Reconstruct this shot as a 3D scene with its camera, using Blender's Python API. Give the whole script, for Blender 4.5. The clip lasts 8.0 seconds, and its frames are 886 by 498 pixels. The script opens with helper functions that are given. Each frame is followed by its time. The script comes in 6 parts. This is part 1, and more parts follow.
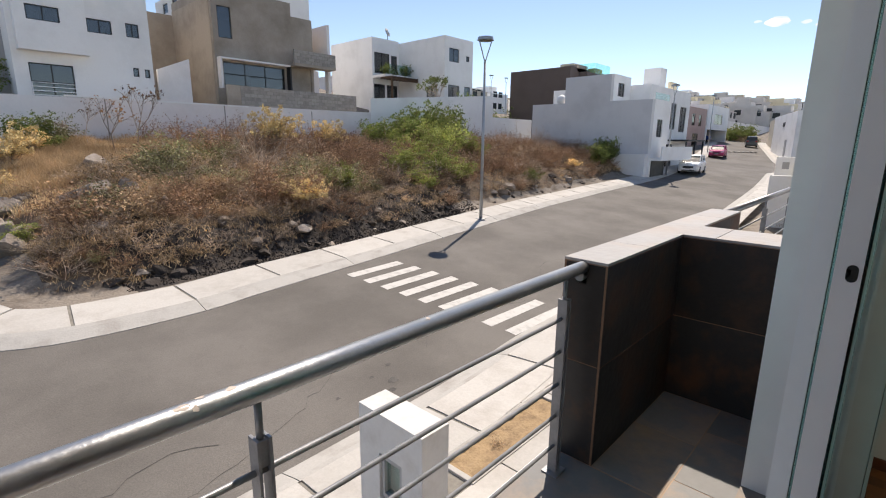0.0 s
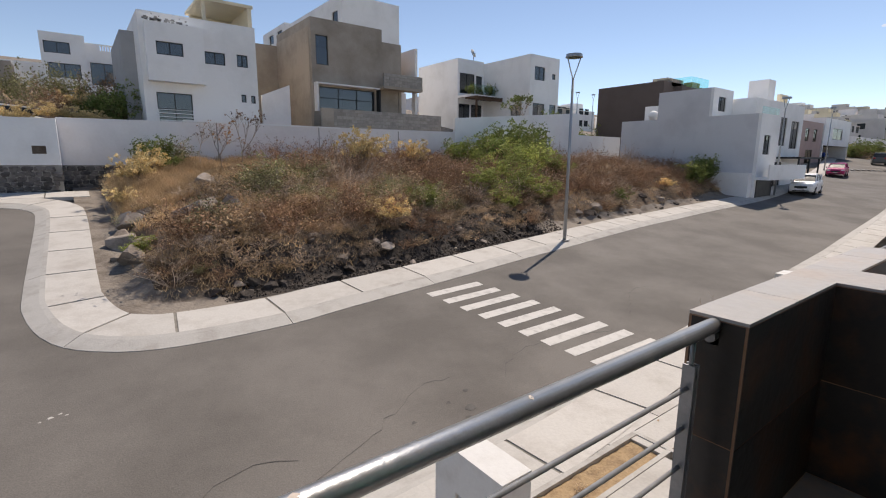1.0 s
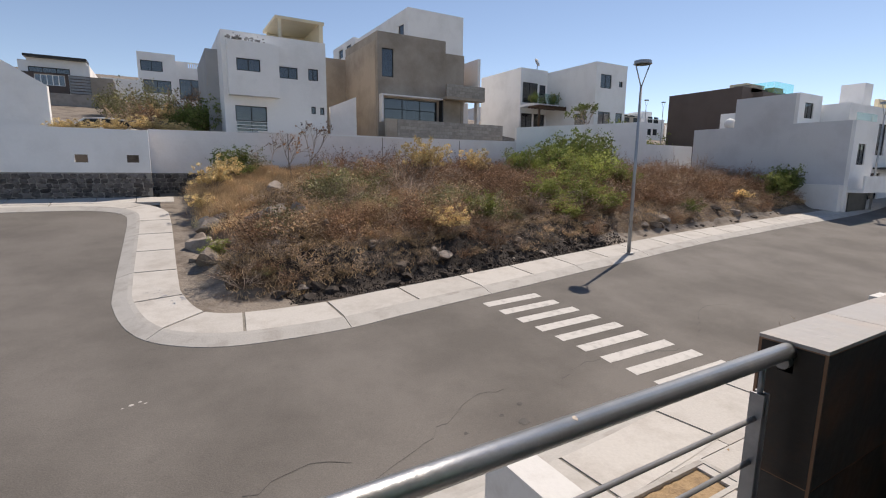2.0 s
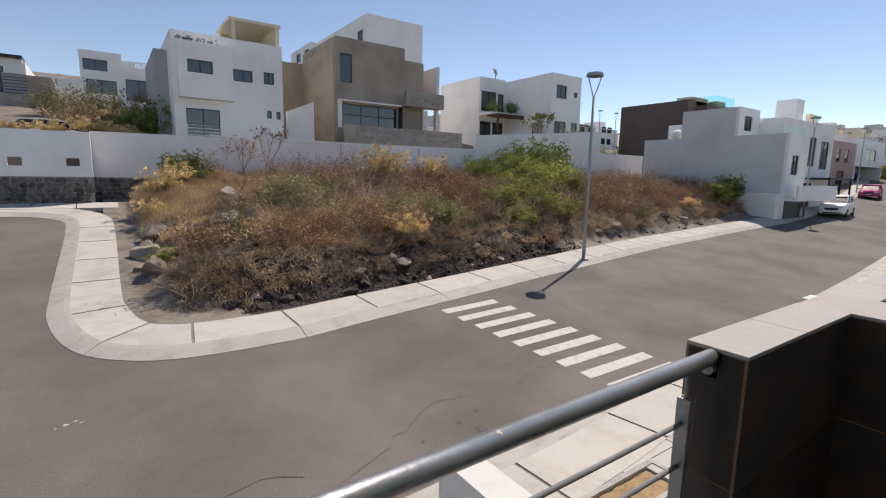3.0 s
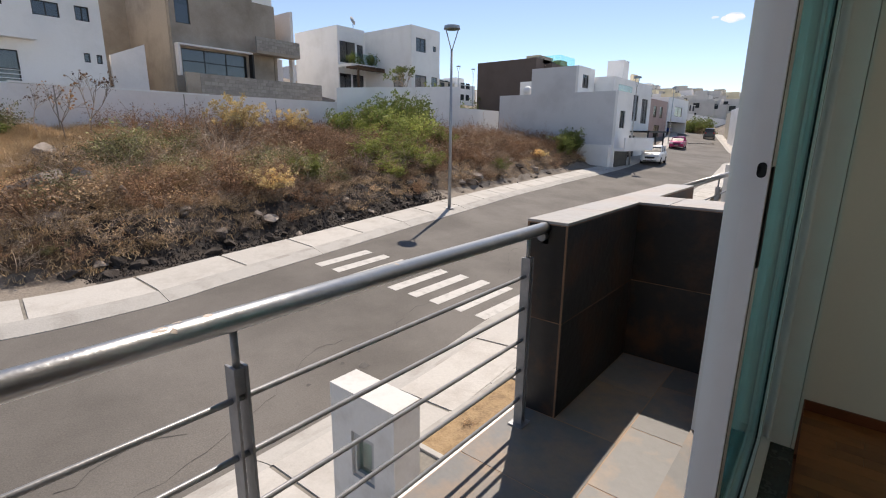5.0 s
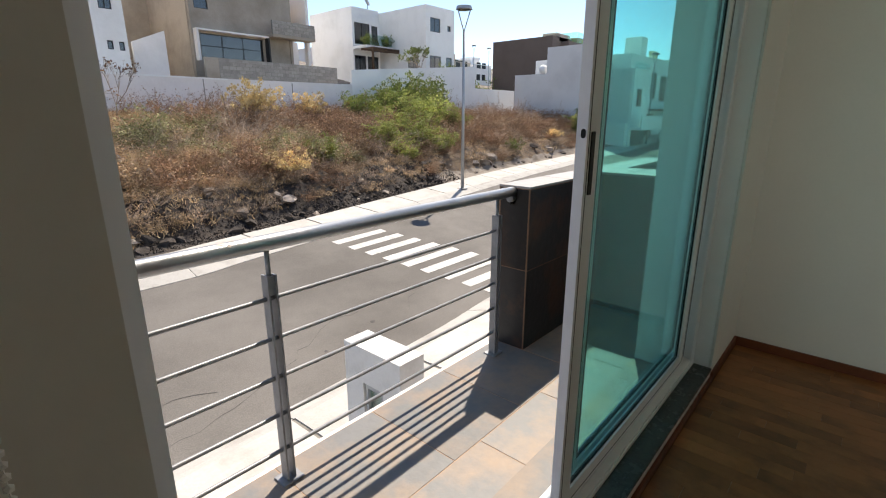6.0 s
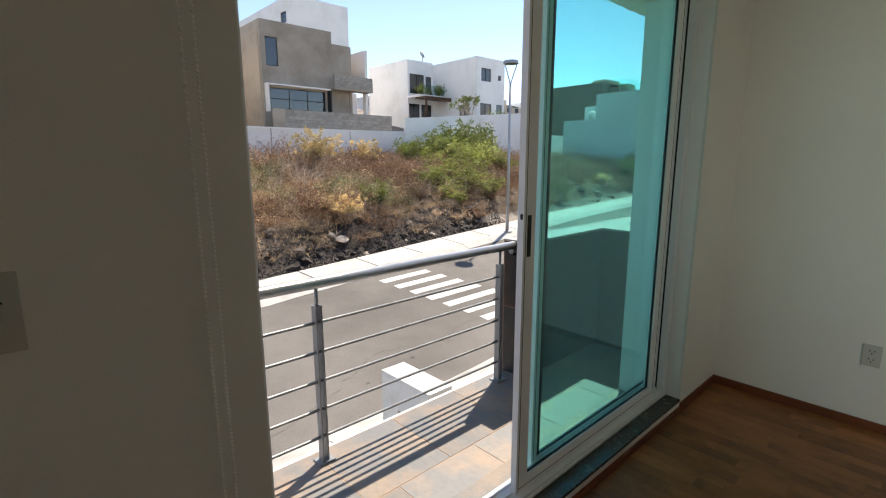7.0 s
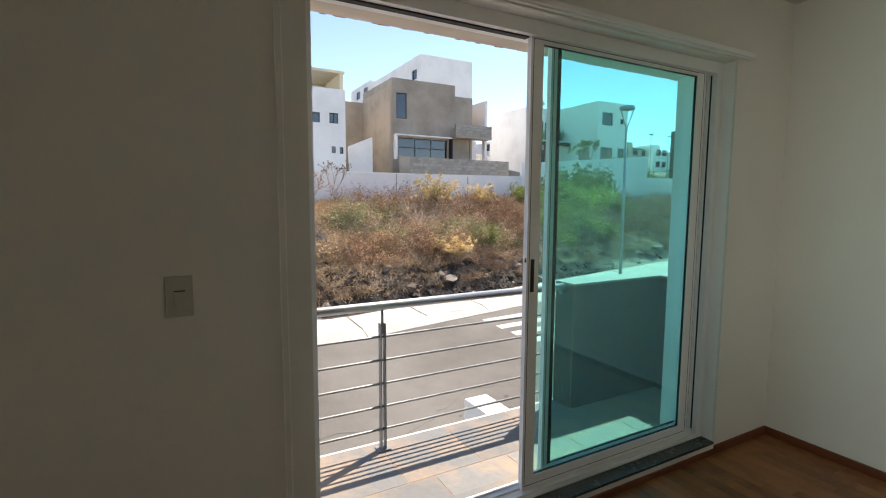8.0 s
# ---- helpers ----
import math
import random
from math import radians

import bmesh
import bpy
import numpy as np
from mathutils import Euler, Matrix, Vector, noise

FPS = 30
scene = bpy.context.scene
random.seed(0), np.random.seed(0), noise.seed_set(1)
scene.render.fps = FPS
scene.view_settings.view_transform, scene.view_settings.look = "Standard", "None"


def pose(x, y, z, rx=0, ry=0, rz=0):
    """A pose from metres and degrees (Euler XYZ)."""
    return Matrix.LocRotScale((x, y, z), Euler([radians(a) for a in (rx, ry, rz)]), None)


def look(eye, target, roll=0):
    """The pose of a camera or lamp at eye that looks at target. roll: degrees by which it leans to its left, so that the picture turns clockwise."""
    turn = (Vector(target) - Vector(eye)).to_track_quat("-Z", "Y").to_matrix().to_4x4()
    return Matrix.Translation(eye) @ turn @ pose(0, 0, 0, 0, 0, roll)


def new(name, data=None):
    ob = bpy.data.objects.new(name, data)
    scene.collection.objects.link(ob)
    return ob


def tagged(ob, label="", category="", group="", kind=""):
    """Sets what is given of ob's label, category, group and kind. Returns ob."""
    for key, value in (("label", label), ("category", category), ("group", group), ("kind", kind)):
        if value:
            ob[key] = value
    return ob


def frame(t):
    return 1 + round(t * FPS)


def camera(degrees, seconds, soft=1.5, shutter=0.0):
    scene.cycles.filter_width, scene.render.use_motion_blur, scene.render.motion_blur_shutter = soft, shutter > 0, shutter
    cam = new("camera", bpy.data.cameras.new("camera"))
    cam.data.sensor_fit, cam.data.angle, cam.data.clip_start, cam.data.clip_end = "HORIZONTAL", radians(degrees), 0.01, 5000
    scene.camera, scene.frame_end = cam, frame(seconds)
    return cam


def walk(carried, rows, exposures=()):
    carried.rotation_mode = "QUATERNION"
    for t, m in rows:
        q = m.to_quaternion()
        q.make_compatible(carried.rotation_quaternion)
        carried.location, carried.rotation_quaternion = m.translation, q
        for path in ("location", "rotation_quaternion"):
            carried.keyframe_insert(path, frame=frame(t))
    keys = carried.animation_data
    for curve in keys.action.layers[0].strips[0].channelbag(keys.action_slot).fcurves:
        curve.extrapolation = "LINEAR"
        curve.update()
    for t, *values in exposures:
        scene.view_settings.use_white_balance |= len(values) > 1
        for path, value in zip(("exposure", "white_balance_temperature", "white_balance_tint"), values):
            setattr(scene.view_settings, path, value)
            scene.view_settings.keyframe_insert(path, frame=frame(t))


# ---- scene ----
cam = camera(85.5, 8.0, soft=1.1)
PATH = [
    (0, (-1.767, -0.763, 1.356), (-0.339, 0.568, 0.922), 0.6),
    (0.5, (-1.663, -0.637, 1.416), (-0.322, 0.792, 1.017), 0.5),
    (1, (-1.647, -0.558, 1.404), (-0.454, 1.004, 1.038), 0.4),
    (1.5, (-1.672, -0.563, 1.414), (-0.635, 1.113, 1.075), 0.5),
    (1.7, (-1.653, -0.562, 1.405), (-0.661, 1.144, 1.073), 0.6),
    (2.8, (-1.542, -0.59, 1.404), (-0.473, 1.072, 1.098), 1.0),
    (3, (-1.535, -0.593, 1.418), (-0.403, 1.028, 1.116), 1.1),
    (3.5, (-1.425, -0.53, 1.465), (-0.125, 0.962, 1.177), 1.2),
    (4, (-1.459, -0.549, 1.485), (-0.029, 0.814, 1.177), 1.1),
    (4.5, (-1.562, -0.617, 1.377), (-0.066, 0.659, 1.007), 0.7),
    (5, (-1.829, -0.828, 1.249), (-0.322, 0.402, 0.785), 0.7),
    (5.2, (-1.909, -0.904, 1.237), (-0.409, 0.32, 0.737), 0.6),
    (6.3, (-2.168, -1.399, 1.254), (-0.744, -0.098, 0.721), 0.0),
    (6.5, (-2.234, -1.5, 1.268), (-0.83, -0.163, 0.774), -0.2),
    (7, (-2.355, -1.784, 1.408), (-1.023, -0.339, 1.036), -0.1),
    (7.5, (-2.356, -2.106, 1.465), (-1.154, -0.529, 1.2), -0.0),
    (8, (-2.371, -2.448, 1.471), (-1.42, -0.7, 1.271), 0.3),
]
walk(cam, [(t, look(eye, target, roll)) for t, eye, target, roll in PATH],
     exposures=[(0, 0.32, 7200, 13), (1, -0.02, 7200, 14), (4.5, 0.03, 7200, 14), (5.2, 0.31, 7200, 13), (6.3, 0.78, 7200, 11), (7.5, 0.94, 7200, 11), (8, 1.06, 7200, 11)])

# ---------------------------------------------------------------- world and sun
SUN_FROM = Vector((5.15, 2.35, 7.67)).normalized()
world = bpy.data.worlds.new("sky")
scene.world = world
world.use_nodes = True
wn = world.node_tree
sky = wn.nodes.new("ShaderNodeTexSky")
sky.sky_type, sky.sun_disc = "NISHITA", False
sky.sun_elevation = math.asin(SUN_FROM.z)
sky.sun_rotation = math.atan2(SUN_FROM.x, SUN_FROM.y)
sky.altitude, sky.air_density, sky.dust_density, sky.ozone_density = 1900, 0.9, 0.0, 0.5
wn.nodes["Background"].inputs["Strength"].default_value = 0.15
wn.links.new(sky.outputs[0], wn.nodes["Background"].inputs["Color"])
sun_data = bpy.data.lights.new("sun", "SUN")
sun_data.energy, sun_data.angle, sun_data.color = 4.7, radians(0.53), (1.0, 0.95, 0.88)
sun = new("sun", sun_data)
sun.matrix_world = look(SUN_FROM * 80, (0, 0, 0))

# fill lamp added to brighten the room, set in an unseen side window
side_light = bpy.data.lights.new("side_window_light", "AREA")
side_light.shape, side_light.size, side_light.size_y = "RECTANGLE", 1.8, 1.3
side_light.energy, side_light.color, side_light.spread = 13.0, (1.0, 0.98, 0.94), radians(70)
side_lamp = new("side_window_light", side_light)
side_lamp.matrix_world = look((-3.34, -4.65, 1.6), (0, -3.7, 1.4))


# ---------------------------------------------------------------- materials
def shade(name, color, rough=0.8, metal=0.0, var=0.12, big=1.2, fine=40.0, bump=0.25, other=None, rand=0.0, mixat=(0.45, 0.65), spec=0.4):
    """A surface with stains at one scale, grain at another, fine relief, and a tone that changes from piece to piece."""
    m = bpy.data.materials.new(name)
    m.use_nodes = True
    nt = m.node_tree
    b = nt.nodes["Principled BSDF"]
    b.inputs["Metallic"].default_value = metal
    b.inputs["Specular IOR Level"].default_value = spec
    geo = nt.nodes.new("ShaderNodeNewGeometry")
    oi = nt.nodes.new("ShaderNodeObjectInfo")
    off = nt.nodes.new("ShaderNodeVectorMath")
    off.operation = "MULTIPLY_ADD"
    nt.links.new(oi.outputs["Random"], off.inputs[0])
    off.inputs[1].default_value = (37.0 * (rand > 0), 53.0 * (rand > 0), 71.0 * (rand > 0))
    nt.links.new(geo.outputs["Position"], off.inputs[2])
    n1 = nt.nodes.new("ShaderNodeTexNoise")
    n1.inputs["Scale"].default_value, n1.inputs["Detail"].default_value, n1.inputs["Roughness"].default_value = big, 6, 0.62
    n2 = nt.nodes.new("ShaderNodeTexNoise")
    n2.inputs["Scale"].default_value, n2.inputs["Detail"].default_value = fine, 3
    for n in (n1, n2):
        nt.links.new(off.outputs[0], n.inputs["Vector"])
    ramp = nt.nodes.new("ShaderNodeMapRange")
    ramp.inputs["From Min"].default_value, ramp.inputs["From Max"].default_value = mixat
    nt.links.new(n1.outputs[0], ramp.inputs["Value"])
    mix = nt.nodes.new("ShaderNodeMix")
    mix.data_type = "RGBA"
    o = other or tuple(c * (1 - 2.2 * var) for c in color)
    mix.inputs["A"].default_value, mix.inputs["B"].default_value = (*color, 1), (*o, 1)
    nt.links.new(ramp.outputs[0], mix.inputs["Factor"])
    hsv = nt.nodes.new("ShaderNodeHueSaturation")
    nt.links.new(mix.outputs["Result"], hsv.inputs["Color"])
    val = nt.nodes.new("ShaderNodeMath")
    val.operation = "MULTIPLY_ADD"
    nt.links.new(n2.outputs[0], val.inputs[0])
    val.inputs[1].default_value, val.inputs[2].default_value = var * 2, 1 - var
    add = nt.nodes.new("ShaderNodeMath")
    add.operation = "MULTIPLY_ADD"
    nt.links.new(oi.outputs["Random"], add.inputs[0])
    add.inputs[1].default_value = rand
    sub = nt.nodes.new("ShaderNodeMath")
    sub.operation = "SUBTRACT"
    nt.links.new(val.outputs[0], sub.inputs[0])
    sub.inputs[1].default_value = rand / 2
    nt.links.new(sub.outputs[0], add.inputs[2])
    nt.links.new(add.outputs[0], hsv.inputs["Value"])
    nt.links.new(hsv.outputs[0], b.inputs["Base Color"])
    r = nt.nodes.new("ShaderNodeMath")
    r.operation = "MULTIPLY_ADD"
    nt.links.new(n1.outputs[0], r.inputs[0])
    r.inputs[1].default_value, r.inputs[2].default_value = 0.25, rough - 0.12
    nt.links.new(r.outputs[0], b.inputs["Roughness"])
    bp = nt.nodes.new("ShaderNodeBump")
    bp.inputs["Strength"].default_value, bp.inputs["Distance"].default_value = bump, 0.4 / fine
    nt.links.new(n2.outputs[0], bp.inputs["Height"])
    nt.links.new(bp.outputs[0], b.inputs["Normal"])
    return m


def glass(name, tint, gloss=0.05, haze=0.0):
    """A thin clear pane: it lets light through with a tint, and mirrors more at a flat angle."""
    m = bpy.data.materials.new(name)
    m.use_nodes = True
    nt = m.node_tree
    out = nt.nodes["Material Output"]
    tr = nt.nodes.new("ShaderNodeBsdfTransparent")
    tr.inputs[0].default_value = (*tint, 1)
    gl = nt.nodes.new("ShaderNodeBsdfGlossy")
    gl.inputs["Roughness"].default_value = 0.02
    lw = nt.nodes.new("ShaderNodeLayerWeight")
    lw.inputs["Blend"].default_value = 0.5
    po = nt.nodes.new("ShaderNodeMath")
    po.operation = "POWER"
    nt.links.new(lw.outputs["Facing"], po.inputs[0])
    po.inputs[1].default_value = 4.0
    fr = nt.nodes.new("ShaderNodeMath")
    fr.operation = "MULTIPLY_ADD"
    nt.links.new(po.outputs[0], fr.inputs[0])
    fr.inputs[1].default_value, fr.inputs[2].default_value = 0.45, gloss
    mx = nt.nodes.new("ShaderNodeMixShader")
    nt.links.new(fr.outputs[0], mx.inputs[0])
    nt.links.new(tr.outputs[0], mx.inputs[1])
    nt.links.new(gl.outputs[0], mx.inputs[2])
    last = mx
    # pale teal film: the milky haze over the pane is mixed into its colour
    if haze:
        film = nt.nodes.new("ShaderNodeBsdfTranslucent")
        film.inputs[0].default_value = (0.55, 0.72, 0.7, 1)
        last = nt.nodes.new("ShaderNodeMixShader")
        last.inputs[0].default_value = haze
        nt.links.new(mx.outputs[0], last.inputs[1])
        nt.links.new(film.outputs[0], last.inputs[2])
    nt.links.new(last.outputs[0], out.inputs[0])
    return m


M_ASPHALT = shade("asphalt", (0.158, 0.144, 0.129), 0.88, var=0.32, big=0.33, fine=48, bump=0.4, other=(0.115, 0.104, 0.093), mixat=(0.38, 0.62))
M_PAVE = shade("pavement concrete", (0.49, 0.465, 0.43), 0.85, var=0.1, big=1.5, fine=22, rand=0.12, other=(0.41, 0.38, 0.345), mixat=(0.48, 0.7))
M_KERB = shade("kerb concrete", (0.43, 0.41, 0.38), 0.85, var=0.1, big=1.8, fine=24, rand=0.08, other=(0.34, 0.315, 0.285), mixat=(0.48, 0.7))
M_JOINT = shade("joint mortar", (0.24, 0.22, 0.19), 0.9, var=0.15, big=3, fine=40)
M_PAINT = shade("road paint", (0.53, 0.51, 0.48), 0.75, var=0.06, big=5, fine=30, other=(0.4, 0.385, 0.36), mixat=(0.5, 0.68))
M_DIRT = shade("dry earth", (0.235, 0.2, 0.165), 0.95, var=0.25, big=1.4, fine=14, bump=1.0, other=(0.125, 0.1, 0.08))
M_SOIL = shade("dry garden soil", (0.36, 0.25, 0.14), 0.95, var=0.25, big=5, fine=25, bump=0.9, other=(0.25, 0.17, 0.1))
M_BLACKSOIL = shade("dark rubble soil", (0.032, 0.026, 0.023), 0.95, var=0.3, big=2.0, fine=10, bump=1.0, other=(0.07, 0.055, 0.043))
M_WHITE = shade("white plaster", (0.86, 0.85, 0.835), 0.8, var=0.025, big=0.5, fine=12, bump=0.1, other=(0.74, 0.73, 0.71), mixat=(0.45, 0.75))
M_WHITE_OLD = shade("aged white plaster", (0.83, 0.79, 0.77), 0.85, var=0.04, big=0.35, fine=8, bump=0.15, other=(0.7, 0.66, 0.63), mixat=(0.45, 0.75))
M_CREAM = shade("cream plaster", (0.75, 0.66, 0.48), 0.8, var=0.03, big=0.6, fine=12, bump=0.1)
M_RENDER = shade("raw cement render", (0.4, 0.345, 0.29), 0.9, var=0.07, big=0.6, fine=9, bump=0.2, other=(0.27, 0.228, 0.185), mixat=(0.36, 0.68))
# lighter tan copy of the render: the lit left side is put into its colour
M_RENDER_LIT = shade("lit tan cement render", (0.45, 0.375, 0.3), 0.9, var=0.07, big=0.5, fine=9, bump=0.2, other=(0.35, 0.29, 0.23))
M_BLOCK = shade("concrete block", (0.36, 0.33, 0.3), 0.9, var=0.1, big=2.2, fine=20, rand=0.25)
M_BROWNWALL = shade("dark brown paint", (0.11, 0.085, 0.075), 0.8, var=0.05, big=0.4, fine=8)
M_PINK = shade("dusty pink paint", (0.45, 0.32, 0.28), 0.8, var=0.05, big=0.5, fine=8)
M_BEIGE = shade("beige paint", (0.55, 0.49, 0.4), 0.8, var=0.05, big=0.5, fine=8)
M_GREY = shade("grey paint", (0.4, 0.4, 0.4), 0.8, var=0.05, big=0.5, fine=8)
M_STONE = shade("basalt stone", (0.15, 0.135, 0.125), 0.85, var=0.25, big=4, fine=25, bump=0.8, other=(0.06, 0.052, 0.047), rand=0.9)
M_ROCK = shade("field rock", (0.34, 0.285, 0.24), 0.9, var=0.2, big=2.0, fine=14, bump=1.0, other=(0.17, 0.135, 0.105), rand=0.6, mixat=(0.42, 0.68))
M_DARKROCK = shade("dark broken rock", (0.085, 0.068, 0.056), 0.92, var=0.3, big=3.5, fine=16, bump=1.0, other=(0.04, 0.032, 0.027), rand=0.7)
# for the far hill: the haze of distance is put into this pale colour
M_HAZY = shade("haze-paled plaster", (0.6, 0.57, 0.54), 0.85, var=0.05, big=0.4, fine=6)
# brown litter, its dark tone also carrying the shade between the shrubs
M_LITTER_SHADE = shade("dry leaf litter darkened for shade", (0.075, 0.052, 0.036), 0.95, var=0.35, big=1.6, fine=12, bump=1.0, other=(0.23, 0.16, 0.1), mixat=(0.4, 0.7))
M_MORTAR = shade("wall mortar", (0.3, 0.28, 0.25), 0.95, var=0.1, big=3, fine=30)
M_TILE = shade("oxide slate tile", (0.2, 0.197, 0.195), 0.55, var=0.08, big=2.8, fine=28, bump=0.15, other=(0.33, 0.25, 0.19), rand=0.3, mixat=(0.44, 0.62), spec=0.25)
# rust-mottled slate for the parapets, with their shade put into the dark base
M_TILE_SHADE = shade("shade-darkened oxide wall tile", (0.028, 0.025, 0.024), 0.4, var=0.18, big=3.0, fine=28, bump=0.15, other=(0.095, 0.044, 0.024), rand=0.6, mixat=(0.48, 0.68), spec=0.28)
M_GROUT = shade("tile grout", (0.4, 0.28, 0.2), 0.9, var=0.1, big=6, fine=60)
M_GROUT_DARK = shade("dark tile grout", (0.25, 0.145, 0.092), 0.9, var=0.1, big=6, fine=60)
M_WORN = shade("worn white masonry paint", (0.64, 0.63, 0.61), 0.85, var=0.05, big=3, fine=25, bump=0.15, other=(0.54, 0.52, 0.49), mixat=(0.48, 0.72))
M_CAP = shade("cap tile", (0.34, 0.325, 0.315), 0.5, var=0.1, big=3, fine=28, other=(0.37, 0.32, 0.285), rand=0.12)
M_STEEL = shade("grey railing paint", (0.23, 0.235, 0.245), 0.45, metal=0.45, var=0.1, big=9, fine=90, bump=0.15, other=(0.3, 0.3, 0.31))
M_TUBE = shade("worn grey handrail", (0.38, 0.385, 0.395), 0.36, metal=0.85, var=0.12, big=10, fine=60, bump=0.15, other=(0.5, 0.48, 0.46), mixat=(0.58, 0.72))
M_ALU = shade("white lacquered aluminium", (0.86, 0.86, 0.86), 0.4, var=0.02, big=2, fine=40, bump=0.03)
M_DARKALU = shade("dark aluminium", (0.03, 0.03, 0.032), 0.45, metal=0.3, var=0.05, big=2, fine=30, bump=0.05)
M_SEAL = shade("black rubber seal", (0.015, 0.016, 0.016), 0.6, var=0.1, big=5, fine=60)
M_GRANITE = shade("dark granite sill", (0.06, 0.065, 0.06), 0.25, var=0.3, big=30, fine=160, bump=0.02)
M_WALL = shade("room wall paint", (0.74, 0.713, 0.665), 0.85, var=0.02, big=0.8, fine=60, bump=0.08)
M_WOOD = shade("parquet wood", (0.32, 0.125, 0.04), 0.36, var=0.1, big=4, fine=60, bump=0.05, other=(0.18, 0.075, 0.027), rand=0.55)
M_SKIRT = shade("reddish wood skirting", (0.17, 0.05, 0.022), 0.45, var=0.1, big=6, fine=50, bump=0.05)
M_PLASTIC = shade("ivory plastic", (0.5, 0.48, 0.43), 0.4, var=0.02, big=5, fine=50, bump=0.02)
M_BEAD = shade("white bead chain", (0.9, 0.89, 0.86), 0.4, var=0.03, big=10, fine=50, bump=0.02)
M_GALV = shade("galvanised lamp steel", (0.4, 0.41, 0.42), 0.5, metal=0.6, var=0.08, big=3, fine=30, bump=0.1)
M_REDEDGE = shade("red drip edge", (0.4, 0.05, 0.06), 0.8, var=0.2, big=20, fine=60)
M_SOFFIT = shade("beige soffit plaster", (0.66, 0.58, 0.5), 0.9, var=0.05, big=1.5, fine=25, bump=0.3)
M_TIMBER = shade("dark pergola timber", (0.1, 0.055, 0.03), 0.7, var=0.15, big=4, fine=30)
M_PANE = glass("house window pane", (0.5, 0.53, 0.55), gloss=0.12)
M_CLEAR = glass("clear balcony glass", (0.75, 0.85, 0.83))
M_GREEN = glass("green tinted door glass", (0.73, 0.97, 0.94), gloss=0.035, haze=0.035)
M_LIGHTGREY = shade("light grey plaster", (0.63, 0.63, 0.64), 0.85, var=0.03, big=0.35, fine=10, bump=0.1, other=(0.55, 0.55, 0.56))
M_STAIN = shade("dark oil stain", (0.075, 0.068, 0.062), 0.7, var=0.2, big=6, fine=40)
# dimness behind windows and slats, put into the colour
M_ROOMSHADE = shade("room shade", (0.2, 0.18, 0.16), 0.9, var=0.05, big=1, fine=10)


# ---------------------------------------------------------------- building helpers
def box(bm, x0, x1, y0, y1, z0, z1, bevel=0.0, m=None):
    r = bmesh.ops.create_cube(bm, size=1)
    for v in r["verts"]:
        v.co = Vector(((x0 + x1) / 2 + v.co.x * (x1 - x0), (y0 + y1) / 2 + v.co.y * (y1 - y0), (z0 + z1) / 2 + v.co.z * (z1 - z0)))
        if m:
            v.co = m @ v.co
    if bevel:
        edges = {e for v in r["verts"] for e in v.link_edges}
        bmesh.ops.bevel(bm, geom=list(edges), offset=bevel, segments=2, affect="EDGES", profile=0.7)
    return bm


def cyl(bm, a, b, r0, r1=None, seg=12):
    a, b = Vector(a), Vector(b)
    d = b - a
    m = Matrix.Translation((a + b) / 2) @ d.to_track_quat("Z", "Y").to_matrix().to_4x4()
    bmesh.ops.create_cone(bm, cap_ends=True, segments=seg, radius1=r0, radius2=r0 if r1 is None else r1, depth=d.length, matrix=m)
    return bm


def mesh_of(name, bm, material, smooth=False):
    me = bpy.data.meshes.new(name)
    bm.to_mesh(me)
    bm.free()
    if material:
        me.materials.append(material)
    if smooth:
        for p in me.polygons:
            p.use_smooth = True
    return me


def part(name, bm, material, parent=None, label="", smooth=False):
    ob = new(name, mesh_of(name, bm, material, smooth))
    if parent:
        ob.parent = parent
    return tagged(ob, label)


def raw(name, verts, faces, material, parent=None, smooth=False):
    me = bpy.data.meshes.new(name)
    me.from_pydata(verts, [], faces)
    if material:
        me.materials.append(material)
    if smooth:
        me.polygons.foreach_set("use_smooth", [True] * len(me.polygons))
    ob = new(name, me)
    if parent:
        ob.parent = parent
    return ob


def thing(name, label, category, group="", kind=""):
    return tagged(new(name), label, category, group, kind)


def block(x0, x1, y0, y1, z0, z1, bevel=0.0):
    return box(bmesh.new(), x0, x1, y0, y1, z0, z1, bevel)


def pierced(u0, u1, z0, z1, holes, d0, d1, axis="y"):
    """A wall with real openings: u along it, d through it; holes are (u0, u1, z0, z1). axis: the way it faces."""
    bm = bmesh.new()
    us = sorted({u0, u1, *(min(max(h[i], u0), u1) for h in holes for i in (0, 1))})
    zs = sorted({z0, z1, *(min(max(h[i], z0), z1) for h in holes for i in (2, 3))})
    for a, b in zip(us, us[1:]):
        for c, d in zip(zs, zs[1:]):
            mu, mz = (a + b) / 2, (c + d) / 2
            if any(h[0] < mu < h[1] and h[2] < mz < h[3] for h in holes):
                continue
            if axis == "y":
                box(bm, a, b, d0, d1, c, d)
            else:
                box(bm, d0, d1, a, b, c, d)
    bmesh.ops.remove_doubles(bm, verts=bm.verts, dist=0.0005)
    return bm


# ---------------------------------------------------------------- ground heights
def gz(x, y):
    return -2.74 + 0.106 * max(0.0, min(y, 12.0) - 4.5) + 0.127 * max(0.0, min(y, 27.0) - 12.0) + 0.03 * max(0.0, x - 25.0)


def smooth01(v):
    v = min(max(v, 0.0), 1.0)
    return v * v * (3 - 2 * v)


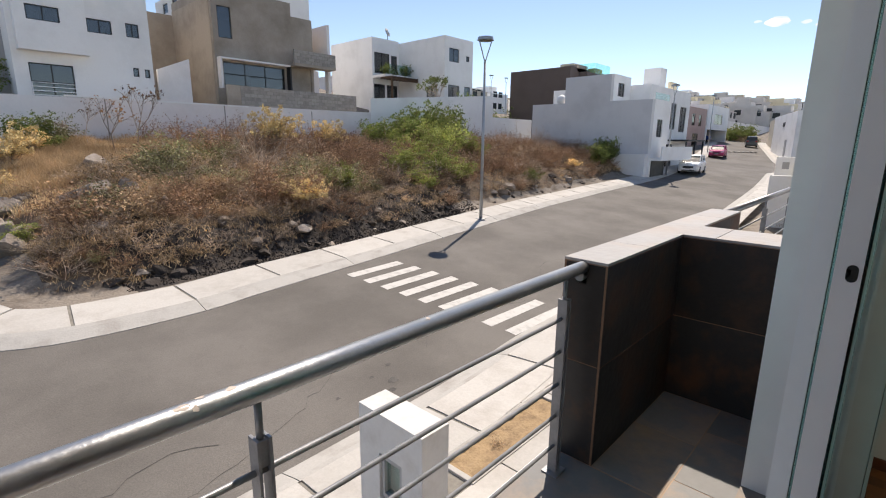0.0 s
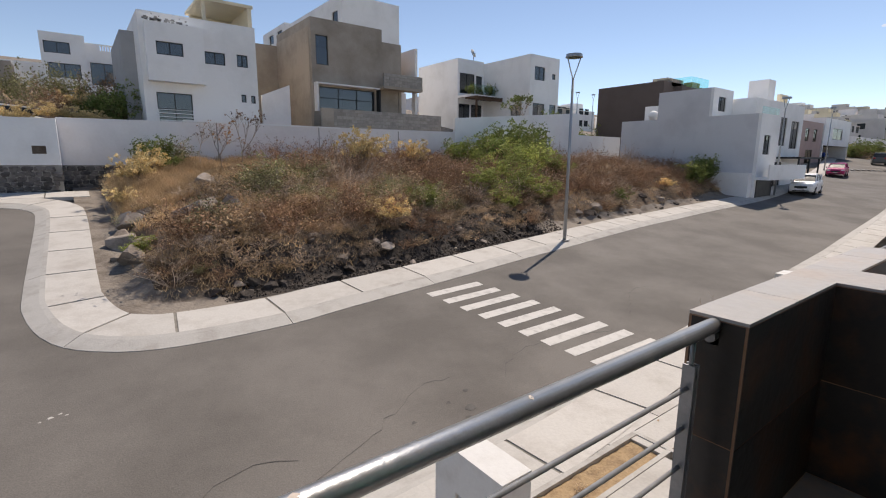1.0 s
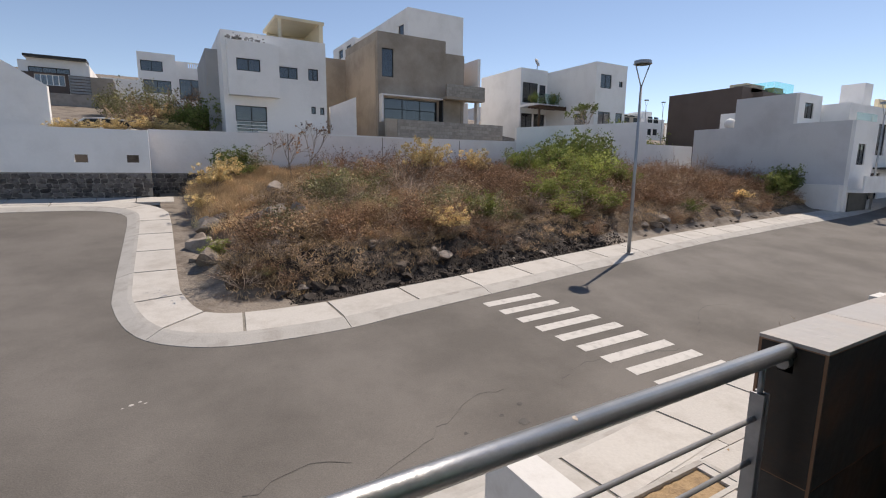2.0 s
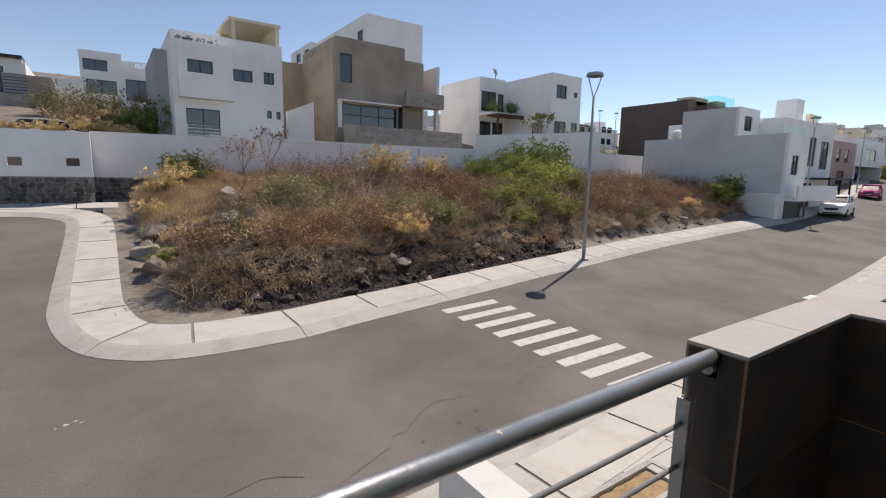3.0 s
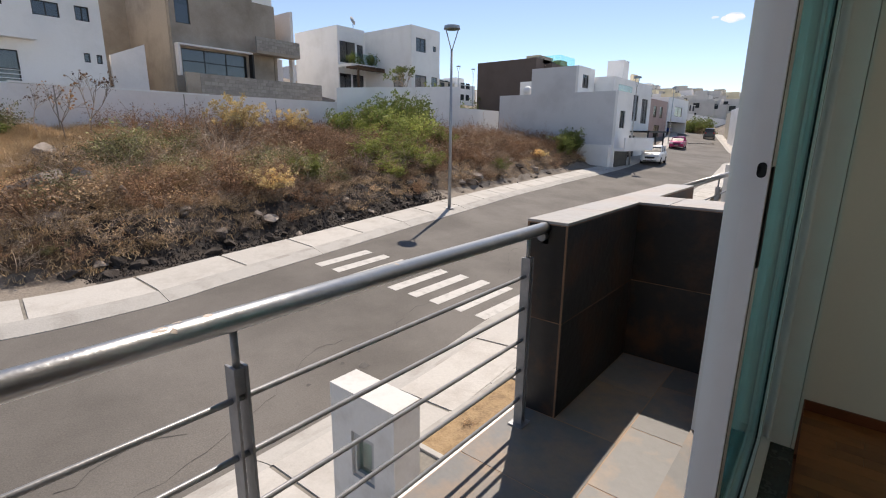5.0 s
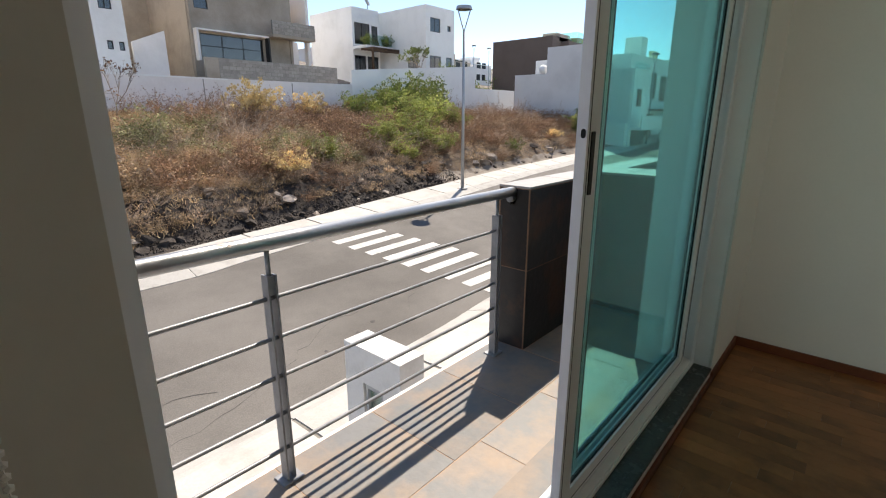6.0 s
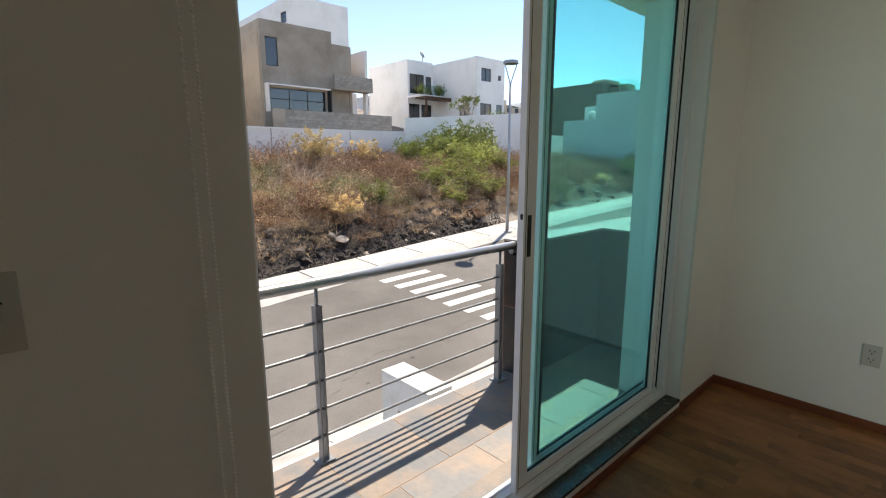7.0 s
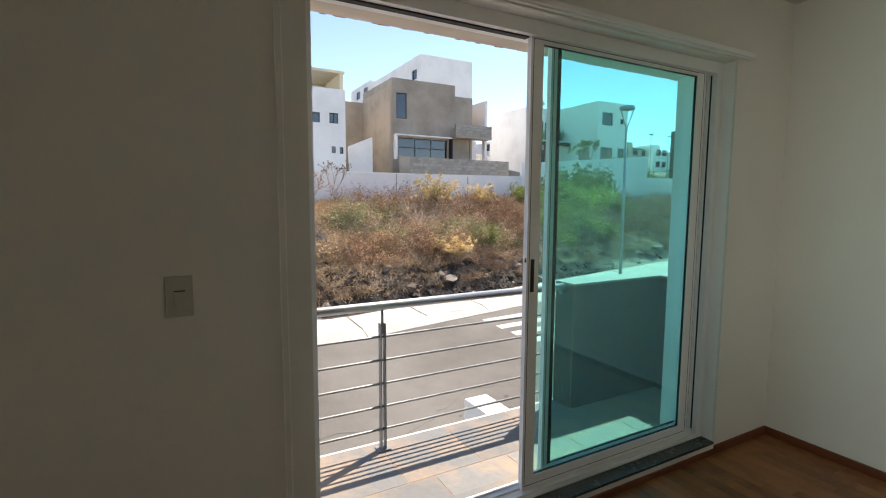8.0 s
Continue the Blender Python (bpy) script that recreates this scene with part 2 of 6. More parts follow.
def far_ground(x, y):
    z = gz(min(x, 100), y) - 0.06
    if y > 27.2 and x < 37.4:
        z = 2.6 + 0.19 * min(max(y - 28.5, 0.0), 75.0)
    elif y > 27.2:
        z += 0.13 * min(y - 27.2, 120.0)
    if x > 130:
        z += 0.085 * min(x - 130.0, 170.0) * smooth01((y + 60) / 80.0)
    if -36 < x < 121 and 3.7 < y < 24:
        z -= 0.3
    return z


xs = np.unique(np.concatenate([np.linspace(-500, -40, 10), np.linspace(-40, 37.3, 60), [37.5], np.linspace(40, 120, 40), np.linspace(125, 900, 32)]))
ys = np.unique(np.concatenate([np.linspace(-500, -30, 10), np.linspace(-30, 27.1, 40), [27.3], np.linspace(29, 120, 36), np.linspace(130, 900, 24)]))
verts = [(x, y, far_ground(x, y)) for y in ys for x in xs]
nx = len(xs)
faces = [(j * nx + i, j * nx + i + 1, (j + 1) * nx + i + 1, (j + 1) * nx + i) for j in range(len(ys) - 1) for i in range(nx - 1)]
tagged(raw("ground", verts, faces, M_DIRT, smooth=False), "dry bare earth of the hillside", "ground", kind="structure")


# ---------------------------------------------------------------- streets
def sampled(points, step):
    """Points along a smooth line through the given ones."""
    pts = [Vector((*p, 0)) for p in points]
    dense = []
    for i in range(len(pts) - 1):
        p0, p1, p2, p3 = pts[max(i - 1, 0)], pts[i], pts[i + 1], pts[min(i + 2, len(pts) - 1)]
        n = max(2, int((p2 - p1).length / 0.15))
        m1, m2 = (p2 - p0) * 0.5, (p3 - p1) * 0.5
        for k in range(n):
            t = k / n
            dense.append((2 * t**3 - 3 * t**2 + 1) * p1 + (t**3 - 2 * t**2 + t) * m1 + (-2 * t**3 + 3 * t**2) * p2 + (t**3 - t**2) * m2)
    dense.append(pts[-1])
    out, acc = [dense[0]], 0.0
    for a, b in zip(dense, dense[1:]):
        acc += (b - a).length
        if acc >= step:
            out.append(b)
            acc = 0.0
    return out


def offset(line, d):
    out = []
    for i, p in enumerate(line):
        t = (line[min(i + 1, len(line) - 1)] - line[max(i - 1, 0)]).normalized()
        out.append(p + Vector((-t.y, t.x, 0)) * d)
    return out


FAR_KERB = [(-34, 23.6), (-12, 23.7), (-5.5, 23.8), (-3.9, 23.5), (-3.1, 22.7), (-2.88, 21), (-2.88, 14), (-2.8, 12.4), (-2.4, 10.9), (-1.7, 10.05), (-0.5, 9.56), (1.72, 9.52), (3.39, 9.8), (6.76, 10.32), (13.5, 11.38), (24.7, 12.84), (40, 13.35), (52, 14.9), (65, 16.8), (78, 19.4), (90, 22.2), (106, 25.6), (118, 27)]
NEAR_KERB = [(-34, 3.95), (-6, 4.2), (2.7, 4.36), (6.4, 4.68), (9, 4.8), (17.3, 5.42), (28.4, 6.28), (42.3, 7.3), (52, 8.3), (56, 8.7), (58, 8.1), (58.8, 6.4), (59, 3), (59, -12)]
NEXT_KERB = [(69, -14), (67.5, 2), (66.6, 7), (67.2, 9.3), (72.5, 11.0), (87, 14.4), (103.6, 18.3), (118, 21.5)]


def line_y(points, x):
    ps = [p for p in points]
    for (xa, ya), (xb, yb) in zip(ps, ps[1:]):
        if xa <= x <= xb and xb > xa:
            return ya + (yb - ya) * (x - xa) / (xb - xa)
    return ps[-1][1] if x > ps[-1][0] else ps[0][1]


def road_span(x):
    if x < -2.4:
        hi = 24.2
    else:
        hi = line_y(FAR_KERB[8:], x) + 0.25
    lo = line_y(NEAR_KERB[:10], x) - 0.25 if x < 57 else (-12.0 if x < 67.5 else line_y(NEXT_KERB[4:], max(x, 72.5)) - max(0.0, 72.5 - x) * 0.3 - 0.25)
    return lo, hi


cols = list(np.arange(-36, 58, 0.8)) + list(np.arange(58, 120, 1.0))
cols = sorted(cols + [-2.405, -2.395, 56.998, 57.002, 67.498, 67.502])
verts, faces, nv = [], [], 26
for x in cols:
    lo, hi = road_span(x)
    mid = 11.15 if x < -2.4 else hi
    for k in range(nv):
        y = lo + (mid - lo) * k / 15 if k < 16 else mid + (hi - mid) * (k - 15) / (nv - 16)
        verts.append((x, y, gz(x, y)))
for i in range(len(cols) - 1):
    if cols[i] > 50 and cols[i + 1] - cols[i] < 0.015:            # the road widens here in one step
        continue
    for k in range(nv - 1 if cols[i + 1] < -2.4 else 15):
        faces.append((i * nv + k, (i + 1) * nv + k, (i + 1) * nv + k + 1, i * nv + k + 1))
road = tagged(raw("road", verts, faces, M_ASPHALT), "worn grey asphalt street rising uphill", "road", kind="structure")


def pavement(name, points, side, step, label, reach=1.45, kerb=0.42):
    """A pavement of concrete slabs with a rolled kerb along a line; side +1: to the left of the line."""
    home = thing(name, label, "pavement", kind="structure")
    line = sampled(points, 0.3)
    rows = [line, offset(line, side * kerb * 0.75), offset(line, side * kerb), offset(line, side * reach)]
    high = (0.012, 0.1, 0.12, 0.13)

    def piece(kind, i0, i1, a, b, mat, lift=0.0, gap=0.0):
        vs, fs = [], []
        ids = list(range(i0, i1 + 1))
        for n, i in enumerate(ids):
            for r in (a, b):
                p = rows[r][i].copy()
                if gap and n in (0, len(ids) - 1):
                    q = rows[r][ids[1] if n == 0 else ids[-2]]
                    p = p + (q - p).normalized() * gap
                vs.append((p.x, p.y, gz(p.x, p.y) + high[r] + lift))
            for r in (a, b):
                p = vs[-2] if r == a else vs[-1]
                vs.append((p[0], p[1], p[2] - 0.16))
        # after each station: top a, top b, low a, low b
        for n in range(len(ids) - 1):
            s, e = n * 4, n * 4 + 4
            fs += [(s, e, e + 1, s + 1), (s + 2, s + 3, e + 3, e + 2), (s, s + 2, e + 2, e), (s + 1, e + 1, e + 3, s + 3)]
        l = (len(ids) - 1) * 4
        fs += [(0, 1, 3, 2), (l, l + 2, l + 3, l + 1)]
        if side < 0:
            fs = [tuple(reversed(f)) for f in fs]
        return raw(kind, vs, fs, mat, home)

    n = max(2, int(step / 0.3))
    count = 0
    for i in range(0, len(line) - n, n):
        j = min(i + n, len(line) - 1)
        piece("paving_slab", i, j, 2, 3, M_PAVE, gap=0.03)
        if count % 2 == 0:
            k = min(i + 2 * n, len(line) - 1)
            piece("kerb_stone", i, k, 0, 1, M_KERB, gap=0.008)
            piece("kerb_top", i, k, 1, 2, M_KERB, gap=0.008)
        count += 1
    m = len(line) - 1
    piece("joint_bed", 0, m, 2, 3, M_JOINT, lift=-0.018)
    return home


pavement("pavement_far", FAR_KERB, 1, 1.95, "pale concrete pavement with rolled kerb round the corner lot")
pavement("pavement_near", NEAR_KERB, -1, 1.8, "pale concrete pavement with dark joints in front of the houses")
pavement("pavement_next", NEXT_KERB, -1, 2.4, "pale concrete pavement beyond the side street")

# zebra stripes
for i in range(9):
    bm = bmesh.new()
    k = i / 8
    x0, y0 = 5.66 + 0.8 * k, 9.72 - 4.74 * k
    x1, y1 = 7.6 + 1.15 * k, 9.84 - 4.88 * k
    q = []
    for s in range(9):
        f = s / 8
        for w in (-0.145, 0.145):
            x, y = x0 + (x1 - x0) * f, y0 + (y1 - y0) * f + w - 0.12
            q.append(bm.verts.new((x, y, gz(x, y) + 0.006)))
    for s in range(8):
        bm.faces.new((q[2 * s], q[2 * s + 2], q[2 * s + 3], q[2 * s + 1]))
    part("crossing_stripe", bm, M_PAINT, road)
for i in range(9):
    bm = bmesh.new()
    x, y = 79 + 0.95 * i, 18.6 - 0.36 * i
    q = [bm.verts.new((x + dx * 4.0 + dy * 0.25, y + dx * 0.9 + dy * 0.25, gz(x, y) + 0.04)) for dx, dy in ((-0.5, -1), (0.5, -1), (0.5, 1), (-0.5, 1))]
    bm.faces.new(q)
    part("crossing_stripe", bm, M_PAINT, road)

# ---------------------------------------------------------------- own balcony
def tiled_block(home, x0, x1, y0, y1, z0, z1, size=0.45, cap=True, mat=None):
    """A parapet faced with large tiles on its upright sides and capped with tiles."""
    mat = mat or M_TILE_SHADE
    t = 0.012
    part("parapet_core", block(x0 + 0.0015, x1 - 0.0015, y0 + 0.0015, y1 - 0.0015, z0, z1 - 0.012), M_GROUT_DARK, home)

    def cells(a, b):
        n = max(1, math.ceil((b - a) / size - 0.15))
        return [(a + (b - a) * i / n, a + (b - a) * (i + 1) / n) for i in range(n)]

    g = 0.0024
    for a, b in [(x0, x1)]:
        for c, d in ((z0, (z0 + z1) / 2 + 0.005), ((z0 + z1) / 2 + 0.005, z1 - 0.014)):
            for q0, q1 in ((y0, y0 + t - 0.002), (y1 - t + 0.002, y1)):
                part("wall_tile", block(a + g, b - g, q0, q1, c + g, d - g), mat, home)
    for a, b in [(y0 + t - 0.004, y1 - t + 0.004)]:
        for c, d in ((z0, (z0 + z1) / 2 + 0.005), ((z0 + z1) / 2 + 0.005, z1 - 0.014)):
            for q0, q1 in ((x0, x0 + t - 0.002), (x1 - t + 0.002, x1)):
                part("wall_tile", block(q0, q1, a + g, b - g, c + g, d - g), mat, home)
    if cap:
        for a, b in cells(x0, x1):
            for c, d in cells(y0, y1):
                part("cap_tile", block(a + 0.002 * (a > x0), b - 0.002 * (b < x1), c + 0.002 * (c > y0), d - 0.002 * (d < y1), z1 - 0.012, z1, 0.002), M_CAP, home)


FACE = -0.5          # outer face of the house
OUT = 0.19           # outer edge of the balcony
parapet = thing("wall_parapet", "low parapet faced with dark rust-mottled slate tiles beside the railing", "parapet", kind="structure")
tiled_block(parapet, 0.0, 0.893, 0.0, 0.19, 0.0, 0.9)
tiled_block(parapet, 0.893, 1.26, FACE, 0.19, 0.0, 0.9)
tiled_block(parapet, 1.26, 2.16, 0.0, 0.19, 0.0, 0.9)
far_parapet = thing("wall_parapet_neighbour", "dark slate-tiled parapet at the end of the next balcony", "parapet", kind="structure")
tiled_block(far_parapet, 6.75, 7.6, 0.0, 0.19, 0.0, 0.9)
tiled_block(far_parapet, 7.6, 7.95, FACE, 0.19, 0.0, 0.9)

deck = thing("floor_balcony", "balcony floor of rust and grey slate tiles", "floor", kind="structure")
part("slab", block(-3.6, 7.95, FACE - 0.23, OUT, -0.22, -0.0012), M_GROUT, deck)
part("slab_edge", block(-3.6, 7.95, OUT, OUT + 0.02, -0.24, -0.004), M_WHITE, deck)
g = 0.003
for c, d, first in ((0.188, -0.285, -0.926), (-0.285, -0.70, -0.771)):
    for i in range(-6, 19):
        x0 = first + 0.465 * i
        x1 = x0 + 0.465
        spans = [(x0, x1)]
        for a_, b_ in ((0.0, 2.16), (6.75, 7.95)):          # under the parapets the tiles stop short
            if d > -0.3:
                spans = [q for u, v in spans for q in ((u, min(v, a_)), (max(u, b_), v)) if q[1] - q[0] > 0.02]
        for u, v in spans:
            part("floor_tile", block(u + g, v - g, d + g, c - g, -0.001, 0.0006), M_TILE, deck)
        if d > -0.3:
            for a_, b_ in ((0.0, 0.893), (1.26, 2.16), (6.75, 7.6)):
                u, v = max(x0, a_), min(x1, b_)
                if v - u > 0.02:
                    part("floor_tile", block(u + g, v - g, d + g, -0.002, -0.001, 0.0006), M_TILE, deck)


def railing(label, xa, xb, posts):
    rail = thing("railing", label, "railing", "balcony railings")
    y = 0.105
    bm = cyl(bmesh.new(), (xa, y, 0.868), (xb, y, 0.868), 0.0255, seg=20)
    part("handrail", bm, M_TUBE, rail, "round handrail with worn paint", smooth=True)
    for x in posts:
        bm = bmesh.new()
        for dx in (-0.013, 0.013):
            box(bm, x + dx - 0.0035, x + dx + 0.0035, y - 0.02, y + 0.02, 0.0, 0.765, 0.0012)
        box(bm, x - 0.0095, x + 0.0095, y - 0.014, y + 0.014, 0.7, 0.76)
        part("post", bm, M_STEEL, rail)
        bm = cyl(bmesh.new(), (x, y, 0.72), (x, y, 0.85), 0.008)
        part("stem", bm, M_STEEL, rail, smooth=True)
        part("foot_plate", block(x - 0.04, x + 0.04, y - 0.035, y + 0.035, 0.0, 0.008, 0.002), M_STEEL, rail)
    for z in (0.127, 0.265, 0.405, 0.546, 0.686):
        bm = cyl(bmesh.new(), (xa if xa < 0 else posts[0], y, z), (posts[0] if xa < 0 else posts[-1], y, z), 0.0075, seg=10)
        part("bar", bm, M_STEEL, rail, smooth=True)
    for x, s in ((xa, 1), (xb, -1)):
        bm = cyl(bmesh.new(), (x, y, 0.835), (x + 0.03 * s, y, 0.835), 0.02)
        box(bm, x, x + 0.008, y - 0.02, y + 0.02, 0.80, 0.85)
        part("wall_bracket", bm, M_STEEL, rail)
    return rail


railing("grey steel railing with five bars on the balcony edge", -3.6, 0.0, (-0.135, -1.38, -2.62))
railing("grey steel railing of the next balcony", 2.16, 6.75, (2.3, 3.72, 5.15, 6.6))

rail_ = bpy.data.objects["railing"]
M_CHIP = shade("bare primer", (0.6, 0.52, 0.46), 0.7, var=0.1, big=20, fine=80)
for x_, l_, a_ in ((-1.52, 0.03, 20), (-1.485, 0.018, -10), (-1.5, 0.012, 45), (-1.43, 0.02, 10), (-1.56, 0.01, -30), (-0.9, 0.012, 15), (-2.2, 0.02, 5)):
    bm = bmesh.new()
    ring_ = []
    for k in range(9):
        t_ = k * math.tau / 9
        aa = radians(a_) + 0.28 * math.sin(t_) * (1 + 0.4 * math.sin(3 * t_ + x_ * 9))
        ring_.append(bm.verts.new((x_ + l_ * 0.5 * math.cos(t_), 0.105 - 0.0258 * math.sin(aa), 0.868 + 0.0258 * math.cos(aa))))
    bm.faces.new(ring_)
    part("paint_chip", bm, M_CHIP, rail_, "chipped spot in the paint")

# ---------------------------------------------------------------- own house
D0, D1 = -2.003, 0.3       # door opening
TOP = 2.235
house_wall = tagged(part("wall_facade", pierced(-4.2, 1.26, -2.8, 3.1, [(D0, D1, 0.0, TOP)], -0.846, FACE), M_WHITE), "white plaster house wall with a wide balcony door opening", "wall", kind="structure")
tagged(part("wall_facade_neighbour", pierced(1.264, 7.95, -2.8, 3.1, [(2.2, 4.6, 0.0, TOP)], -0.846, FACE), M_WHITE), "white plaster wall of the adjoining house", "wall", kind="structure")
part_wall = tagged(part("wall_north", pierced(-3.3, 0.83, 0.0, 2.62, [(D0, D1, 0.0, TOP)], -0.858, -0.848), M_WALL), "off-white painted inner wall round the sliding door", "wall", kind="structure")
band = tagged(part("trim_lintel", block(-4.2, 4.0, FACE, -0.26, 2.288, 2.58, 0.004), M_SOFFIT), "beige plaster band over the balcony doors", "trim", kind="structure")
bm = bmesh.new()
rng = random.Random(4)
for i in range(280):
    x = -4.2 + 0.03 * i
    if x > 4.0:
        break
    box(bm, x, x + 0.026, -0.259, -0.259 + rng.uniform(0.006, 0.012), 2.289 + rng.uniform(0, 0.008), 2.325)
part("drip_edge", bm, M_REDEDGE, band, "ragged red drip edge")
tagged(part("trim_reveal", block(D0 + 0.002, D1 - 0.002, -0.73, FACE + 0.002, TOP - 0.02, TOP - 0.002), M_SOFFIT), "beige plaster soffit over the door", "trim", kind="structure")
tagged(part("wall_east", block(0.83, 1.0, -8.2, -0.846, 0.0, 2.62), M_WALL), "off-white painted room wall", "wall", kind="structure")
# opening and window added out of view, to hold the fill lamp
tagged(part("wall_west", pierced(-8.2, -0.846, 0.0, 2.62, [(-5.6, -3.7, 0.9, 2.3)], -3.45, -3.3, "x"), M_WALL), "off-white painted room wall with an added side window", "wall", kind="structure")
win2 = tagged(part("window_2", pierced(-5.6, -3.7, 0.9, 2.3, [(-5.55, -4.67, 0.95, 2.25), (-4.63, -3.75, 0.95, 2.25)], -3.4, -3.35, "x"), M_ALU), "unseen white aluminium side window added to light the room", "window", kind="structure")
for a_, b_ in ((-5.55, -4.67), (-4.63, -3.75)):
    part("pane", block(-3.38, -3.374, a_, b_, 0.95, 2.25), M_CLEAR, win2)
tagged(part("wall_south", block(-3.45, 1.0, -8.35, -8.2, 0.0, 2.62), M_WALL), "off-white painted room wall", "wall", kind="structure")
tagged(part("ceiling", block(-3.45, 1.0, -8.35, -0.846, 2.62, 2.8), M_WALL), "plain white room ceiling", "ceiling", kind="structure")
floor = tagged(part("floor", block(-3.45, 1.0, -8.35, -0.846, -0.2, 0.008), M_SKIRT), "reddish brown strip parquet floor", "floor", kind="structure")
base = thing("baseboard", "reddish wooden skirting board along the walls", "skirting", kind="structure")
for a in ((0.817, 0.83, -8.2, -0.858), (D1 + 0.0, 0.817, -0.87, -0.858), (-3.3, D0, -0.87, -0.858), (-3.3, -3.288, -8.2, -0.87), (-3.288, 0.817, -8.2, -8.188)):
    part("board", block(*a, 0.009, 0.06, 0.003), M_SKIRT, base)
part("board", block(D0, D1, -0.87, -0.859, 0.009, 0.04, 0.002), M_SKIRT, base)

# sliding door
door = thing("door_1", "white aluminium sliding door with green glass, slid open", "sliding door", kind="structure")
fy0, fy1 = -0.778, -0.67
HEAD, JAMB = TOP - 0.06, D1 - 0.03
part("outer_frame", pierced(D0, D1, 0.078, TOP, [(D0 + 0.035, JAMB, 0.108, HEAD)], fy0, fy1), M_ALU, door)
bm = bmesh.new()
for y in (-0.735, -0.697):
    box(bm, D0 + 0.035, JAMB, y - 0.002, y + 0.002, 0.108, 0.118)
part("floor_track", bm, M_ALU, door)
part("head_groove", block(D0 + 0.036, -1.03, -0.748, -0.718, HEAD - 0.006, HEAD + 0.002), M_SEAL, door)
bm = bmesh.new()
for y in (-0.772, -0.714, -0.682):
    box(bm, JAMB - 0.014, JAMB, y - 0.004, y + 0.004, 0.108, HEAD)
part("jamb_channel", bm, M_ALU, door)
part("channel_seal", block(JAMB - 0.003, JAMB + 0.001, -0.738, -0.73, 0.108, HEAD), M_SEAL, door)
part("sill_stop", block(D0, D1, fy0 - 0.004, fy0, 0.0805, 0.094, 0.001), M_ALU, door)


def leaf(name, x0, x1, y, handle, stile=0.068, head=0.022):
    lf = part(name, pierced(x0, x1, 0.112, HEAD + 0.015, [(x0 + stile, x1 - 0.068, 0.17, HEAD - head)], y - 0.0135, y + 0.0135), M_ALU, door)
    part("glass_pane", block(x0 + stile - 0.005, x1 - 0.063, y - 0.003, y + 0.003, 0.165, HEAD - head + 0.005), M_GREEN, lf, "green tinted glass")
    bm = pierced(x0 + stile - 0.002, x1 - 0.066, 0.168, HEAD - head + 0.002, [(x0 + stile + 0.003, x1 - 0.071, 0.173, HEAD - head - 0.003)], y - 0.006, y + 0.006)
    part("glazing_seal", bm, M_SEAL, lf)
    # black line laid on the profile, painting the shadow of a groove
    bm = pierced(x0 + 0.012, x1 - 0.012, 0.128, HEAD - 0.004, [(x0 + 0.0145, x1 - 0.0145, 0.1305, HEAD - 0.0065)], y - 0.0142, y - 0.0132)
    part("profile_line", bm, M_SEAL, lf, "thin dark line painted for the shadow of the profile groove")
    if handle:
        part("recessed_pull", block(x0 + 0.022, x0 + 0.042, y - 0.016, y - 0.012, 1.06, 1.21, 0.0015), M_SEAL, lf, "black recessed pull")
        bm = bmesh.new()
        cyl(bm, (x0 - 0.001, y - 0.004, 1.201), (x0 + 0.004, y - 0.004, 1.201), 0.0058, seg=16)
        cyl(bm, (x0 - 0.001, y - 0.004, 1.211), (x0 + 0.004, y - 0.004, 1.211), 0.0058, seg=16)
        box(bm, x0 - 0.001, x0 + 0.004, y - 0.0098, y + 0.0018, 1.201, 1.211)
        part("lock_slot", bm, M_SEAL, lf, "black lock opening")
    return lf


leaf("sliding_leaf", -1.02, 0.19, -0.739, True)
fixed = leaf("fixed_leaf", -0.872, JAMB, -0.7, False, 0.036, -0.004)
part("stile_seal", block(-0.836, -0.808, -0.706, -0.694, 0.17, HEAD), M_SEAL, fixed, "dark rubber edge of the fixed pane")
tagged(part("window_sill", block(D0, D1, -0.86, fy0, 0.066, 0.08, 0.002), M_GRANITE), "dark polished granite threshold of the sliding door", "threshold", kind="structure")
tagged(part("wall_threshold", block(D0, D1, -0.857, fy0, 0.0, 0.066), M_WALL), "off-white plaster step under the granite threshold", "threshold", kind="structure")
tagged(part("trim_step", block(D0, D1, fy0, -0.67, 0.0, 0.078), M_GRANITE), "dark granite step under the door frame", "threshold", kind="structure")
tagged(part("trim_threshold", block(D0, D1, -0.668, FACE, -0.003, 0.012, 0.002), M_TILE), "slate threshold strip outside the door", "threshold", kind="structure")

# roller blind over the door with its bead chain
blind = thing("roller_blind", "slim white rolled-up blind rail above the sliding door", "blind")
part("cassette", block(-2.12, 0.41, -0.888, -0.859, 2.252, 2.278, 0.006), M_ALU, blind)
# solid black strip: the shadow over the rail, put in as a shape
part("shadow_strip", block(-2.11, 0.4, -0.872, -0.859, 2.279, 2.284), M_SEAL, blind, "dark strip painted for the shadow above the rail")
part("bottom_bar", block(-2.10, 0.39, -0.876, -0.86, 2.243, 2.2515, 0.002), M_ALU, blind)
for n, (x, y) in enumerate(((-2.086, -0.889), (-2.102, -0.87))):
    bm = bmesh.new()
    for i in range(300):
        z = 2.24 - i * 0.0085
        if z < 0.36:
            break
        bmesh.ops.create_icosphere(bm, subdivisions=1, radius=0.0034, matrix=Matrix.Translation((x, y, z)))
    cyl(bm, (x, y, 0.36), (x, y, 2.24), 0.0006, seg=4)
    part("bead_chain", bm, M_BEAD, blind, "white bead chain")
bm = cyl(bmesh.new(), (-2.094, -0.889, 0.36), (-2.094, -0.87, 0.36), 0.006)
part("chain_weight", bm, M_BEAD, blind)

